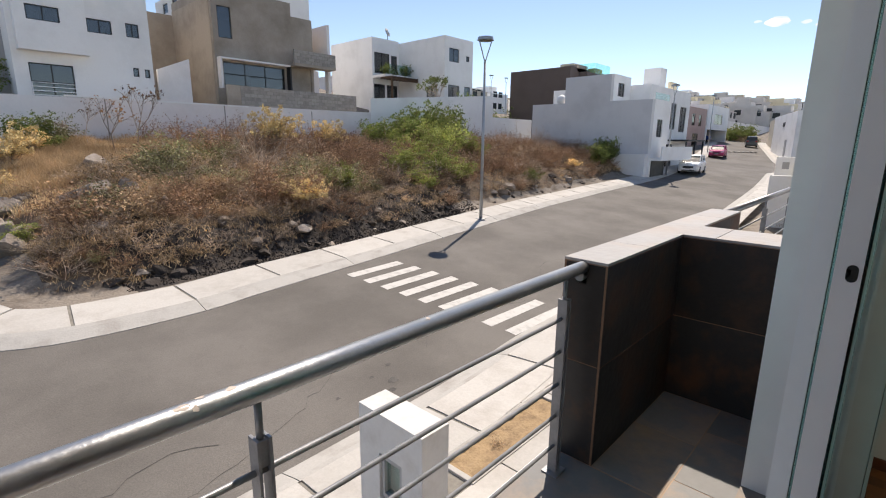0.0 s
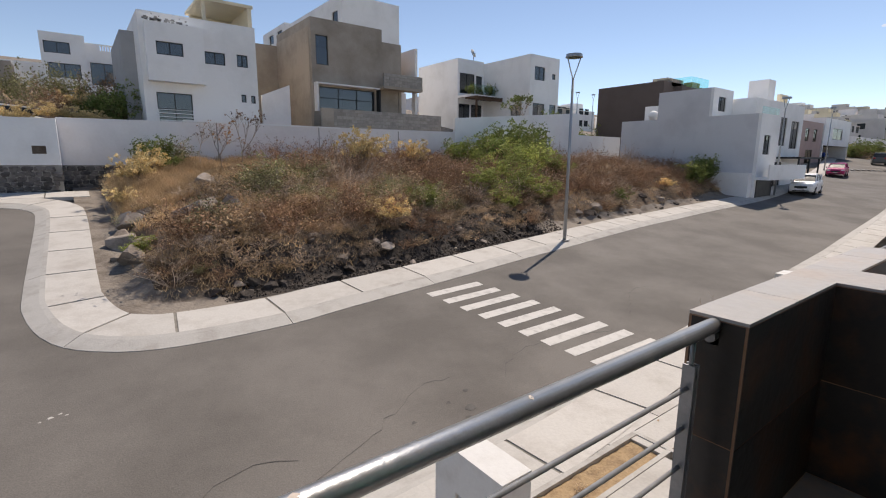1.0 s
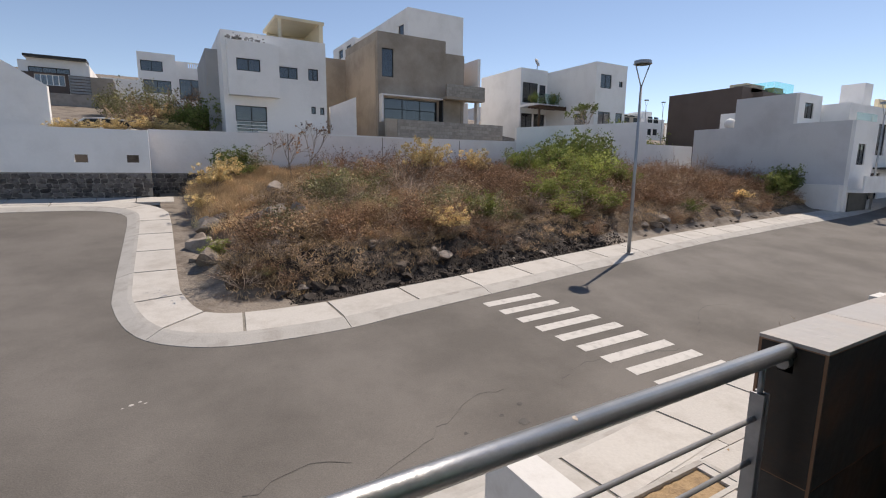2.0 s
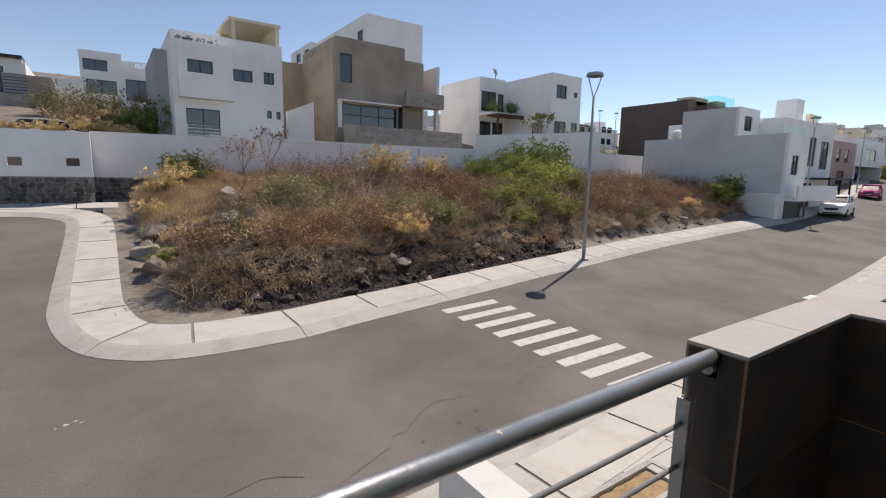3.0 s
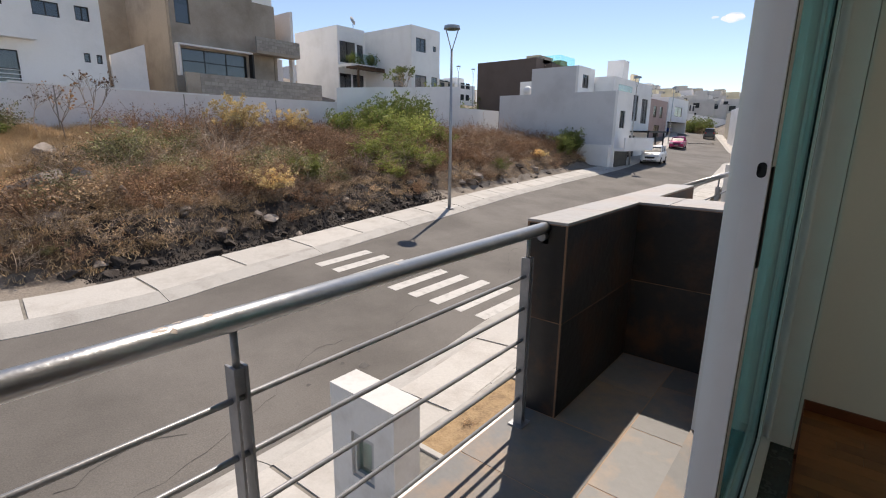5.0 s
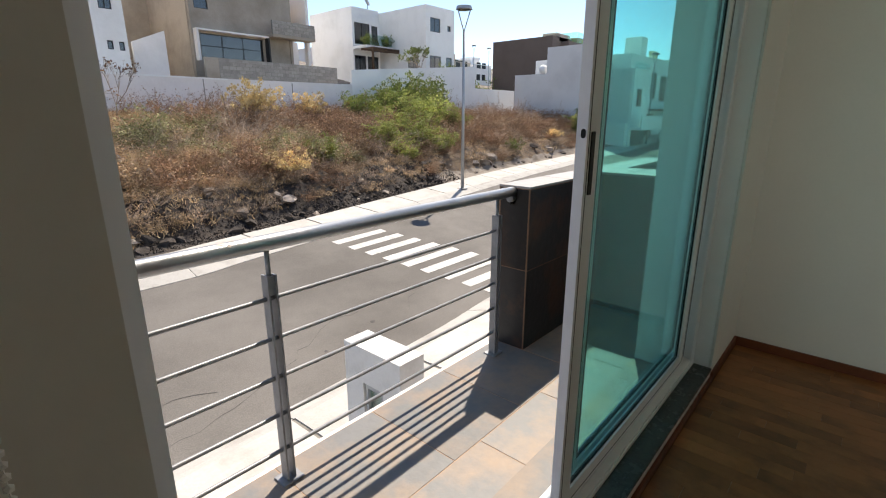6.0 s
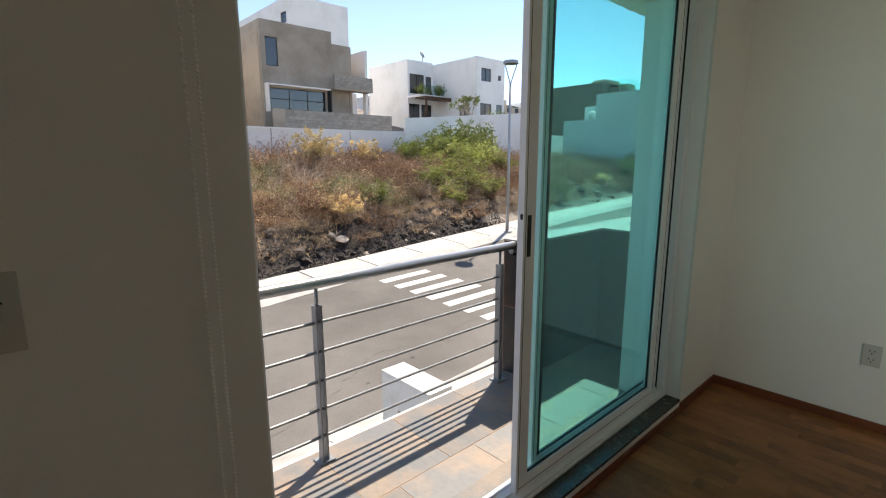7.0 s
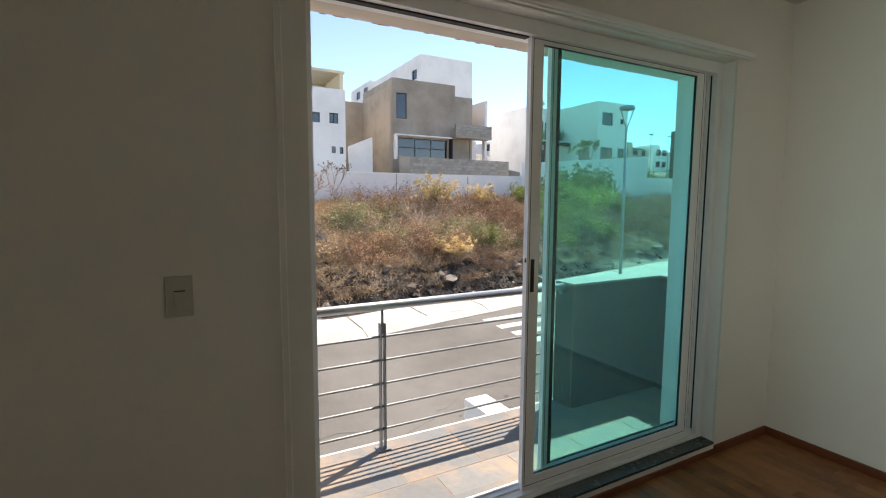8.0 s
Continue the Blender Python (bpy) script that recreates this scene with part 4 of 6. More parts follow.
while z < 0.9:
    h = rs.uniform(0.17, 0.24)
    x = -9.0 + rs.uniform(0, 0.2)
    while x < 0.55:
        w_ = rs.uniform(0.2, 0.42)
        s = new("stone", rs.choice(stones))
        s.parent = lw
        s.matrix_basis = Matrix.LocRotScale((x + w_ / 2, 25.88 if x < -2.1 else 26.94, z + h / 2), Euler((0, rs.uniform(-0.2, 0.2), 0)), (w_ * 0.6, 0.06, h * 0.62))
        x += w_ * 0.98
    z += h * 0.96
bm = block(-2.03, 20.4, 27.0, 27.2, 0.2, 3.3)
for v in bm.verts:
    if v.co.z > 3:
        v.co.z = 3.13 + (v.co.x + 1.9) * 0.0105
bw = tagged(part("wall_back", bm, M_WHITE_OLD), "aged pinkish white boundary wall behind the lot", "wall", kind="structure")
part("coping", block(3.0, 11.5, 26.97, 27.23, 3.2, 3.28), M_WHITE, bw)
for x in (4.5, 10.1, 15.6):
    part("joint_strip", block(x, x + 0.05, 26.985, 27.0, 0.4, 3.2), M_MORTAR, bw, "grey vertical joint")
bm = block(20.4, 34.5, 27.0, 27.2, 0.2, 4.2)
for v in bm.verts:
    if v.co.z > 3:
        v.co.z = 4.33 + (v.co.x - 20.4) * 0.084
cw = tagged(part("wall_back_right", bm, M_WHITE), "white boundary wall below the house with the pergola", "wall", kind="structure")
tagged(part("wall_side", block(34.5, 41, 27.0, 27.2, 0.2, 3.65), M_WHITE), "low white boundary wall", "wall", kind="structure")

lw.location = (-0.12, 0, 0.11)

# ---------------------------------------------------------------- street lamps
def street_lamp(x, y, h, label, z=None):
    z = gz(x, y) + 0.12 if z is None else z
    lamp = thing("street_lamp", label, "street lamp", "street lamps")
    lamp.location = (x, y, z)
    part("base_plate", block(-0.16, 0.16, -0.16, 0.16, 0, 0.03, 0.004), M_GALV, lamp)
    part("pole", cyl(bmesh.new(), (0, 0, 0.02), (0, 0, h - 0.88), 0.075, 0.045, 16), M_GALV, lamp, smooth=True)
    for s in (-1, 1):
        arm = cyl(bmesh.new(), (0, 0, h - 0.92), (0.27 * s, -0.1 * s, h - 0.1), 0.022, seg=8)
        part("arm", arm, M_GALV, lamp, smooth=True)
    bm = bmesh.new()
    bmesh.ops.create_cone(bm, cap_ends=True, segments=24, radius1=0.33, radius2=0.3, depth=0.12, matrix=Matrix.Translation((0, 0, h - 0.03)))
    part("head", bm, M_GALV, lamp, "flat round luminaire")
    part("lens", cyl(bmesh.new(), (0, 0, h - 0.115), (0, 0, h - 0.1), 0.24, seg=24), M_CLEAR, lamp)
    return lamp


street_lamp(14.2, 11.93, 7.24, "slim grey street lamp with a round forked head")
street_lamp(41.4, 13.55, 7.3, "slim grey street lamp further up the street")
street_lamp(72, 18.6, 7.5, "slim grey street lamp far up the street")
street_lamp(68, 50, 8, "distant slim street lamp on the slope", far_ground(68, 50))
street_lamp(60, 47, 8, "distant slim street lamp on the slope", far_ground(60, 47))

# ---------------------------------------------------------------- gate pillars
def gate_pillar(x0, x1, y0, y1, top, niche, label):
    z0 = -2.75
    gp = thing("gate_pillar", label, "gate pillar", "gate pillars")
    zc = top - 0.52
    holes = [((y0 + y1) / 2 - 0.17, (y0 + y1) / 2 + 0.14, zc - 0.36, zc + 0.12)] if niche else []
    part("body", pierced(y0, y1, z0, top, holes, x0, x0 + 0.14, "x"), M_WORN, gp)
    part("back", block(x0 + 0.14, x1, y0, y1, z0, top), M_WORN, gp)
    if niche:
        a, b_, c_, d_ = holes[0]
        part("meter_box", pierced(a + 0.02, b_ - 0.02, c_ + 0.02, d_ - 0.02, [(a + 0.05, b_ - 0.05, c_ + 0.06, d_ - 0.06)], x0 + 0.02, x0 + 0.1, "x"), M_GREY, gp, "grey meter box")
        part("meter_glass", block(x0 + 0.05, x0 + 0.06, a + 0.05, b_ - 0.05, c_ + 0.06, d_ - 0.06), M_CLEAR, gp)
    return gp


gate_pillar(0.72, 1.05, 1.77, 2.63, -1.06, True, "white gate pillar with a recessed meter box")
gate_pillar(10.9, 11.45, 2.82, 3.33, -1.1, False, "white gate pillar of the next plot")

# ---------------------------------------------------------------- the empty lot
LOT_EDGE = [(-1.35, 12.7), (-1.15, 12.0), (-0.75, 11.55), (-0.13, 11.28), (0.95, 10.98), (4.08, 11.2), (8.7, 11.94), (16.1, 13.2), (27.3, 14.24), (38, 14.9), (43, 15)]


def lot_front(x):
    return line_y(LOT_EDGE, x)


def lot_base(x, y):
    d = min(y - lot_front(x), x + 1.35)
    return gz(x, y) + 0.11 + 0.65 * smooth01((d - 0.5) / 1.3) + 0.45 * smooth01((d - 1.2) / 3.0)


def lot_z(x, y):
    p = Vector((x, y, 0))
    d = min(y - lot_front(x), x + 1.35)
    rough = smooth01(d / 1.2)
    return lot_base(x, y) + rough * (0.22 * noise.noise(p * 0.55) + 0.1 * noise.noise(p * 1.7) + 0.05 * noise.noise(p * 5.0))


NX, NY = 300, 150
verts, faces, tone = [], [], []
for i in range(NX + 1):
    x = -1.75 + (37.95 + 1.75) * (i / NX) ** 1.25
    y0 = lot_front(x) - 0.5
    for j in range(NY + 1):
        y = y0 + (27.02 - y0) * (j / NY) ** 1.4
        verts.append((x, y, lot_z(x, y)))
for i in range(NX):
    for j in range(NY):
        q = i * (NY + 1) + j
        faces.append((q, q + NY + 1, q + NY + 2, q + 1))
lot = tagged(raw("ground_lot", verts, faces, M_LITTER_SHADE, smooth=True), "rough dry earth of an overgrown empty lot", "ground", kind="structure")
lot.data.materials.append(M_BLACKSOIL)
lot.data.materials.append(M_DIRT)
for p in lot.data.polygons:
    x, y, z = p.center
    d = y - lot_front(x) + 0.35 * noise.noise(Vector((x, y, 0)) * 0.9)
    if 1.0 < x + 0.3 * noise.noise(Vector((x * 2, y, 5))) < 14.5 and 0.0 < d < 2.0:
        p.material_index = 1
    elif min(y - lot_front(x), x + 1.35) < 0.95:
        p.material_index = 2


def leafy(name, color, other, rough=0.7, through_light=0.12, var=0.35):
    """Leaves and stems: a tone that changes from leaf to leaf, and some light through them."""
    m = bpy.data.materials.new(name)
    m.use_nodes = True
    nt = m.node_tree
    b = nt.nodes["Principled BSDF"]
    geo = nt.nodes.new("ShaderNodeNewGeometry")
    oi = nt.nodes.new("ShaderNodeObjectInfo")
    mix = nt.nodes.new("ShaderNodeMix")
    mix.data_type = "RGBA"
    mix.inputs["A"].default_value, mix.inputs["B"].default_value = (*color, 1), (*other, 1)
    nt.links.new(geo.outputs["Random Per Island"], mix.inputs["Factor"])
    hsv = nt.nodes.new("ShaderNodeHueSaturation")
    k = nt.nodes.new("ShaderNodeMath")
    k.operation = "MULTIPLY_ADD"
    nt.links.new(oi.outputs["Random"], k.inputs[0])
    k.inputs[1].default_value, k.inputs[2].default_value = 2 * var, 1 - var
    patch = nt.nodes.new("ShaderNodeTexNoise")
    patch.inputs["Scale"].default_value, patch.inputs["Detail"].default_value = 0.9, 4
    nt.links.new(geo.outputs["Position"], patch.inputs["Vector"])
    grow = nt.nodes.new("ShaderNodeMapRange")
    grow.inputs["From Min"].default_value, grow.inputs["From Max"].default_value = 0.33, 0.67
    grow.inputs["To Min"].default_value, grow.inputs["To Max"].default_value = 0.6, 1.4
    nt.links.new(patch.outputs[0], grow.inputs["Value"])
    both = nt.nodes.new("ShaderNodeMath")
    both.operation = "MULTIPLY"
    nt.links.new(k.outputs[0], both.inputs[0])
    nt.links.new(grow.outputs[0], both.inputs[1])
    nt.links.new(both.outputs[0], hsv.inputs["Value"])
    nt.links.new(mix.outputs["Result"], hsv.inputs["Color"])
    nt.links.new(hsv.outputs[0], b.inputs["Base Color"])
    b.inputs["Roughness"].default_value = rough
    b.inputs["Specular IOR Level"].default_value = 0.2
    tl = nt.nodes.new("ShaderNodeBsdfTranslucent")
    nt.links.new(hsv.outputs[0], tl.inputs[0])
    mx = nt.nodes.new("ShaderNodeMixShader")
    mx.inputs[0].default_value = through_light
    nt.links.new(b.outputs[0], mx.inputs[1])
    nt.links.new(tl.outputs[0], mx.inputs[2])
    nt.links.new(mx.outputs[0], nt.nodes["Material Output"].inputs[0])
    return m


L_TWIG = leafy("brown dry twigs", (0.11, 0.066, 0.044), (0.43, 0.265, 0.17))
L_GREYTWIG = leafy("grey dead twigs", (0.16, 0.122, 0.093), (0.62, 0.49, 0.375))
L_RUST = leafy("rust dry foliage", (0.15, 0.088, 0.052), (0.46, 0.29, 0.17))
L_DRY = leafy("faded dry foliage", (0.22, 0.145, 0.084), (0.68, 0.49, 0.29))
L_STRAW = leafy("straw grass", (0.76, 0.57, 0.35), (0.62, 0.42, 0.23))
L_PALE = leafy("pale dry grass", (0.7, 0.52, 0.31), (0.52, 0.36, 0.2))
L_GREEN = leafy("fresh green leaves", (0.18, 0.22, 0.05), (0.44, 0.46, 0.15), through_light=0.35)
L_DEEP = leafy("deep green leaves", (0.085, 0.115, 0.03), (0.25, 0.285, 0.085), through_light=0.3)
L_OLIVE = leafy("grey-green leaves", (0.14, 0.14, 0.06), (0.4, 0.37, 0.19))
L_YELLOW = leafy("pale yellow seed heads", (0.85, 0.68, 0.36), (0.7, 0.52, 0.25))
L_ORANGE = leafy("withered orange leaves", (0.4, 0.2, 0.08), (0.3, 0.16, 0.07))


def stems(rnd, n, height, spread, width, bend=0.5, segs=3, fork=0):
    """Thin stems fanning out of one root. Returns vertices, faces and the tips."""
    vs, fs, tips = [], [], []

    def plain(p, d, length, w):
        side = d.cross(Vector((rnd.uniform(-1, 1), rnd.uniform(-1, 1), 0.2))).normalized()
        q, along = p.copy(), d.copy()
        pts = [q.copy()]
        ways = []
        for s in range(segs):
            along = (along + Vector((rnd.gauss(0, bend), rnd.gauss(0, bend), rnd.gauss(0, bend * 0.6))) * 0.35).normalized()
            q = q + along * (length / segs)
            pts.append(q.copy())
            ways.append(along.copy())
        first = len(vs)
        for s, r in enumerate(pts):
            f = w * (1 - 0.7 * s / segs)
            vs.append(tuple(r - side * f))
            vs.append(tuple(r + side * f))
        for s in range(segs):
            a = first + 2 * s
            fs.append((a, a + 1, a + 3, a + 2))
        tips.append((pts[-1], ways[-1]))
        return pts, ways

    for _ in range(n):
        a, r = rnd.uniform(0, math.tau), spread * math.sqrt(rnd.random())
        d = Vector((math.cos(a) * r, math.sin(a) * r, 1.0)).normalized()
        p = Vector((math.cos(a) * r * 0.12, math.sin(a) * r * 0.12, -0.05))
        level = [(p, d, height * rnd.uniform(0.55, 1.1), width)]
        for depth in range(fork + 1):
            nxt = []
            for p, d, l, w in level:
                pts, ways = plain(p, d, l, w)
                if depth < fork:
                    for s in range(1, len(pts)):
                        for _ in range(2):
                            nd = (ways[s - 1] + Vector((rnd.gauss(0, 0.65), rnd.gauss(0, 0.65), rnd.gauss(0, 0.4)))).normalized()
                            nxt.append((pts[s], nd, l * rnd.uniform(0.3, 0.55), w * 0.6))
            level = nxt
    return vs, fs, tips


def leaves(rnd, tips, per, size, reach, long=1.8):
    vs, fs = [], []
    for p, d in tips:
        for _ in range(per):
            c = p + Vector((rnd.gauss(0, reach), rnd.gauss(0, reach), rnd.gauss(0, reach * 0.8)))
            u = Vector((rnd.gauss(0, 1), rnd.gauss(0, 1), rnd.gauss(0.2, 0.7))).normalized()
            v = u.cross(Vector((rnd.gauss(0, 1), rnd.gauss(0, 1), rnd.gauss(0, 1)))).normalized()
            s = size * rnd.uniform(0.6, 1.3)
            a = len(vs)
            vs += [tuple(c - u * s * long * 0.5), tuple(c + v * s * 0.5), tuple(c + u * s * long * 0.5), tuple(c - v * s * 0.5)]
            fs.append((a, a + 1, a + 2, a + 3))
    return vs, fs


def plain_mesh(name, vs, fs, mat):
    me = bpy.data.meshes.new(name)
    me.from_pydata(vs, [], fs)
    me.materials.append(mat)
    return me


def shrub_meshes(seed, n, height, spread, width, fork, wood, leaf, per, size, reach, bend=0.5, long=1.8):
    rnd = random.Random(seed)
    vs, fs, tips = stems(rnd, n, height, spread, width, bend, 3, fork)
    out = [("branch_mass", plain_mesh("branches", vs, fs, wood))]
    if per:
        if leaf is L_YELLOW:
            tips = [t for t in tips if t[0].z > 0.6 * height]
        lv, lf = leaves(rnd, tips, per, size, reach, long)
        out.append(("foliage", plain_mesh("foliage", lv, lf, leaf)))
    return out


KINDS = {
    "brown": [shrub_meshes(10 + i, 14, 1.15, 0.9, 0.014, 2, L_TWIG, L_RUST, 1, 0.045, 0.05) for i in range(4)],
    "dry": [shrub_meshes(20 + i, 13, 0.8, 1.15, 0.014, 2, L_GREYTWIG, L_DRY, 1, 0.05, 0.06) for i in range(4)],
    "grey": [shrub_meshes(30 + i, 14, 1.0, 1.0, 0.017, 2, L_GREYTWIG, L_DRY, 0, 0.03, 0.05) for i in range(4)],
    "green": [shrub_meshes(40 + i, 12, 1.5, 0.75, 0.016, 2, L_TWIG, L_GREEN, 8, 0.07, 0.09) for i in range(3)],
    "deep": [shrub_meshes(50 + i, 12, 1.6, 0.8, 0.018, 2, L_TWIG, L_DEEP, 8, 0.078, 0.1) for i in range(3)],
    "olive": [shrub_meshes(60 + i, 13, 0.85, 1.05, 0.013, 2, L_GREYTWIG, L_OLIVE, 3, 0.048, 0.08) for i in range(3)],
    "yellow": [shrub_meshes(70 + i, 30, 0.95, 0.6, 0.013, 1, L_GREYTWIG, L_YELLOW, 26, 0.06, 0.05, bend=0.3, long=1.1) for i in range(3)],
}
SHRUB_LABEL = {
    "brown": ("rust-brown dried shrub of fine twigs", "brown shrubs"),
    "dry": ("low faded dry bush with brittle leaves", "dry bushes"),
    "grey": ("grey leafless dead shrub", "dead shrubs"),
    "green": ("bright green feathery shrub", "green shrubs"),
    "deep": ("tall deep green bush above the dry scrub", "green bushes"),
    "olive": ("grey-green low desert shrub", "olive shrubs"),
    "yellow": ("shrub with pale yellow dried seed heads", "yellow shrubs"),
}
rnd = random.Random(77)


SCRUB = []


def shrub(kind, x, y, scale, tall=1.0, z=None, named=False):
    if scale and (x > 13.5 or y > 28) and not named:
        at = (x, y, (lot_z(x, y) if z is None else z) - 0.02)
        SCRUB.append((rnd.choice(KINDS[kind]), Matrix.LocRotScale(at, Euler((0, 0, rnd.uniform(0, 6.28))), (scale, scale, scale * tall))))
        return
    label, group = SHRUB_LABEL[kind]
    s = thing("shrub", label, "shrub", group)
    z = lot_z(x, y) if z is None else z
    s.matrix_basis = Matrix.LocRotScale((x, y, z - 0.02), Euler((rnd.gauss(0, 0.08), rnd.gauss(0, 0.08), rnd.uniform(0, 6.28))), (scale, scale, scale * tall))
    for name, me in rnd.choice(KINDS[kind]):
        ob = new(name, me)
        ob.parent = s


BOULDERS = [(1.7, 16.9, 0.62), (1.1, 17.1, 0.5), (-0.2, 15.2, 0.55), (-0.6, 14.6, 0.48), (-0.6, 16.7, 0.6), (-0.35, 18.3, 0.6), (2.4, 16.6, 0.4), (2.6, 20.9, 0.6), (6.2, 12.75, 0.34)]


def by_boulder(x, y, grow=1.0):
    """True close to a large rock, and on the street side of it."""
    return any(abs(x - a) < (0.2 + s) * grow and -1.5 * grow < y - b < 0.4 * grow for a, b, s in BOULDERS)


# the ones that stand out
for kind, x, y, s, tall in [
    ("yellow", 10.6, 22.5, 1.55, 1.15), ("yellow", 14.4, 23.5, 1.3, 1.1), ("yellow", 6.9, 13.3, 0.85, 0.95), ("yellow", 6.4, 13.9, 0.8, 0.9), ("yellow", 0.3, 22.5, 1.0, 1.0), ("yellow", 0.9, 24, 0.9, 1.1), ("yellow", -0.3, 20.5, 0.8, 0.8), ("yellow", 29.8, 16.2, 0.7, 0.8),
    ("deep", 20.4, 24.2, 1.15, 1.0), ("deep", 22.6, 24.6, 1.25, 1.1), ("deep", 24.8, 24.4, 1.3, 1.15), ("deep", 18.6, 24.0, 1.0, 0.9), ("deep", 23.8, 22.8, 1.1, 1.0), ("green", 21.4, 22.4, 1.1, 0.9), ("green", 19.2, 22.5, 1.0, 0.85),
    ("green", 19.4, 19.6, 1.15, 1.0), ("green", 20.8, 20.2, 1.1, 1.05), ("green", 17.6, 18.3, 1.0, 0.85), ("green", 16.1, 17.4, 0.95, 0.8), ("green", 15.4, 15.9, 0.95, 0.75), ("green", 14.2, 15.0, 0.85, 0.65), ("green", 22.2, 19.4, 0.9, 0.9), ("green", 13.4, 16.2, 0.8, 0.8), ("green", 16.6, 15.5, 0.8, 0.7),
    ("olive", 9.0, 14.4, 1.0, 1.1), ("green", 9.2, 14.8, 0.6, 0.9), ("deep", 35.6, 16.4, 0.95, 1.0), ("green", 34.6, 16.6, 0.9, 0.95), ("deep", 36.3, 16.9, 0.8, 1.0),
    ("olive", 4.9, 19.8, 1.3, 1.0), ("olive", 4.0, 18.6, 1.2, 0.9), ("olive", 5.8, 19.2, 1.1, 0.9), ("olive", 3.2, 17.6, 0.9, 0.8), ("olive", 6.9, 20.6, 1.2, 0.9), ("deep", 1.6, 25.2, 0.8, 0.9), ("olive", 2.2, 25.6, 1.0, 1.2),
    ("green", -0.45, 14.9, 0.42, 0.7), ("olive", -0.35, 18.2, 0.5, 0.7), ("olive", 0.6, 12.4, 0.4, 0.6), ("grey", 8.0, 19.2, 1.5, 1.1), ("grey", 8.8, 18.4, 1.4, 1.0), ("grey", 7.4, 17.8, 1.2, 1.0), ("grey", 27, 24, 1.3, 1.3), ("grey", 26, 23.2, 1.2, 1.2), ("brown", 9.8, 25.6, 1.0, 1.2), ("brown", 7.0, 25.8, 0.9, 1.2), ("brown", 6.0, 25.6, 0.8, 1.1),
    ("deep", 23.2, 15.2, 0.42, 1.0), ("grey", 33, 21, 1.3, 1.3), ("grey", 30.8, 22.6, 1.2, 1.3),
]:
    shrub(kind, x, y, s, tall, named=True)

# the scrub between them
spots = []
tries = 0
while len(spots) < 290 and tries < 20000:
    tries += 1
    x = -0.9 + 38.6 * rnd.random() ** 1.15
    y = lot_front(x) + 0.9 + (26.4 - lot_front(x) - 0.9) * rnd.random()
    if x > 37.2 or x < -0.2:
        continue
    gap = 0.75 + 0.012 * x
    if any((x - a) ** 2 + (y - b) ** 2 < gap * gap for a, b in spots):
        continue
    d = y - lot_front(x)
    if x < 7.5 and y > 18.5 + 0.4 * x:
        continue
    meadow = x < 4.2 and y > 19.5 or 1.9 < x < 5.2 and 13.6 < y < 16.2 or x < 1.6 and 14.5 < y < 20
    if meadow and rnd.random() < 0.9:
        continue
    if by_boulder(x, y):
        continue
    spots.append((x, y))
    v = noise.noise(Vector((x * 0.22, y * 0.22, 3.3)))
    if d < 1.2 and x > 1.2:
        continue
    if d < 2.2:
        kind, s, tall = rnd.choice(("dry", "dry", "grey", "dry", "grey")), rnd.uniform(0.45, 0.75), rnd.uniform(0.6, 0.85)
    elif x > 11 or v > -0.05:
        kind, s, tall = rnd.choice(("brown", "brown", "brown", "brown", "grey", "dry")), rnd.uniform(0.75, 1.15), rnd.uniform(0.7, 1.0)
    else:
        kind, s, tall = rnd.choice(("dry", "grey", "olive", "brown", "dry")), rnd.uniform(0.6, 1.0), rnd.uniform(0.7, 1.0)
    shrub(kind, x, y, s, tall)

# tangles on the bank
tangle = []
tries = 0
while len(tangle) < 190 and tries < 4000:
    tries += 1
    x = -0.3 + 15.5 * rnd.random() ** 1.2
    y = lot_front(x) + 1.0 + 3.2 * rnd.random()
    if any((x - a) ** 2 + (y - b) ** 2 < 0.3 for a, b in tangle):
        continue
    if by_boulder(x, y, 0.8):
        continue
    tangle.append((x, y))
    shrub(rnd.choice(("grey", "dry", "dry", "grey", "brown")), x, y, rnd.uniform(0.42, 0.66), rnd.uniform(0.55, 0.8))


# more of them further along the street
for _ in range(90):
    x = 14 + 22 * rnd.random()
    y = lot_front(x) + 1.0 + 3.0 * rnd.random()
    shrub(rnd.choice(("grey", "dry", "brown", "brown")), x, y, rnd.uniform(0.5, 0.85), rnd.uniform(0.7, 1.0))


# grass in one sheet of blades for each kind
def grass(name, spots_, blades, height, mat, label, spread=0.16, width=0.007):
    vs, fs = [], []
    for x, y in spots_:
        z = lot_z(x, y) - 0.02
        for _ in range(blades):
            a, r = rnd.uniform(0, 6.28), abs(rnd.gauss(0, spread))
            p = Vector((x + math.cos(a) * r, y + math.sin(a) * r, z))
            low = y - lot_front(x) < 3.0
            h = height * rnd.uniform(0.5, 1.2) * (0.6 if low else 1.0)
            lean_by = 0.9 if low else 0.4
            lean = Vector((rnd.gauss(0, lean_by), rnd.gauss(0, lean_by), 1)).normalized()
            side = Vector((rnd.gauss(0, 1), rnd.gauss(0, 1), 0)).normalized() * width * rnd.uniform(0.7, 1.5)
            m = p + lean * h * 0.55
            t = p + lean * h + Vector((rnd.gauss(0, 0.12), rnd.gauss(0, 0.12), -0.03)) * h * 1.4
            q = len(vs)
            vs += [tuple(p - side), tuple(p + side), tuple(m + side * 0.7), tuple(m - side * 0.7), tuple(t)]
            fs += [(q, q + 1, q + 2, q + 3), (q + 3, q + 2, q + 4)]
    tagged(raw(name, vs, fs, mat), label, "grass", kind="stuff")


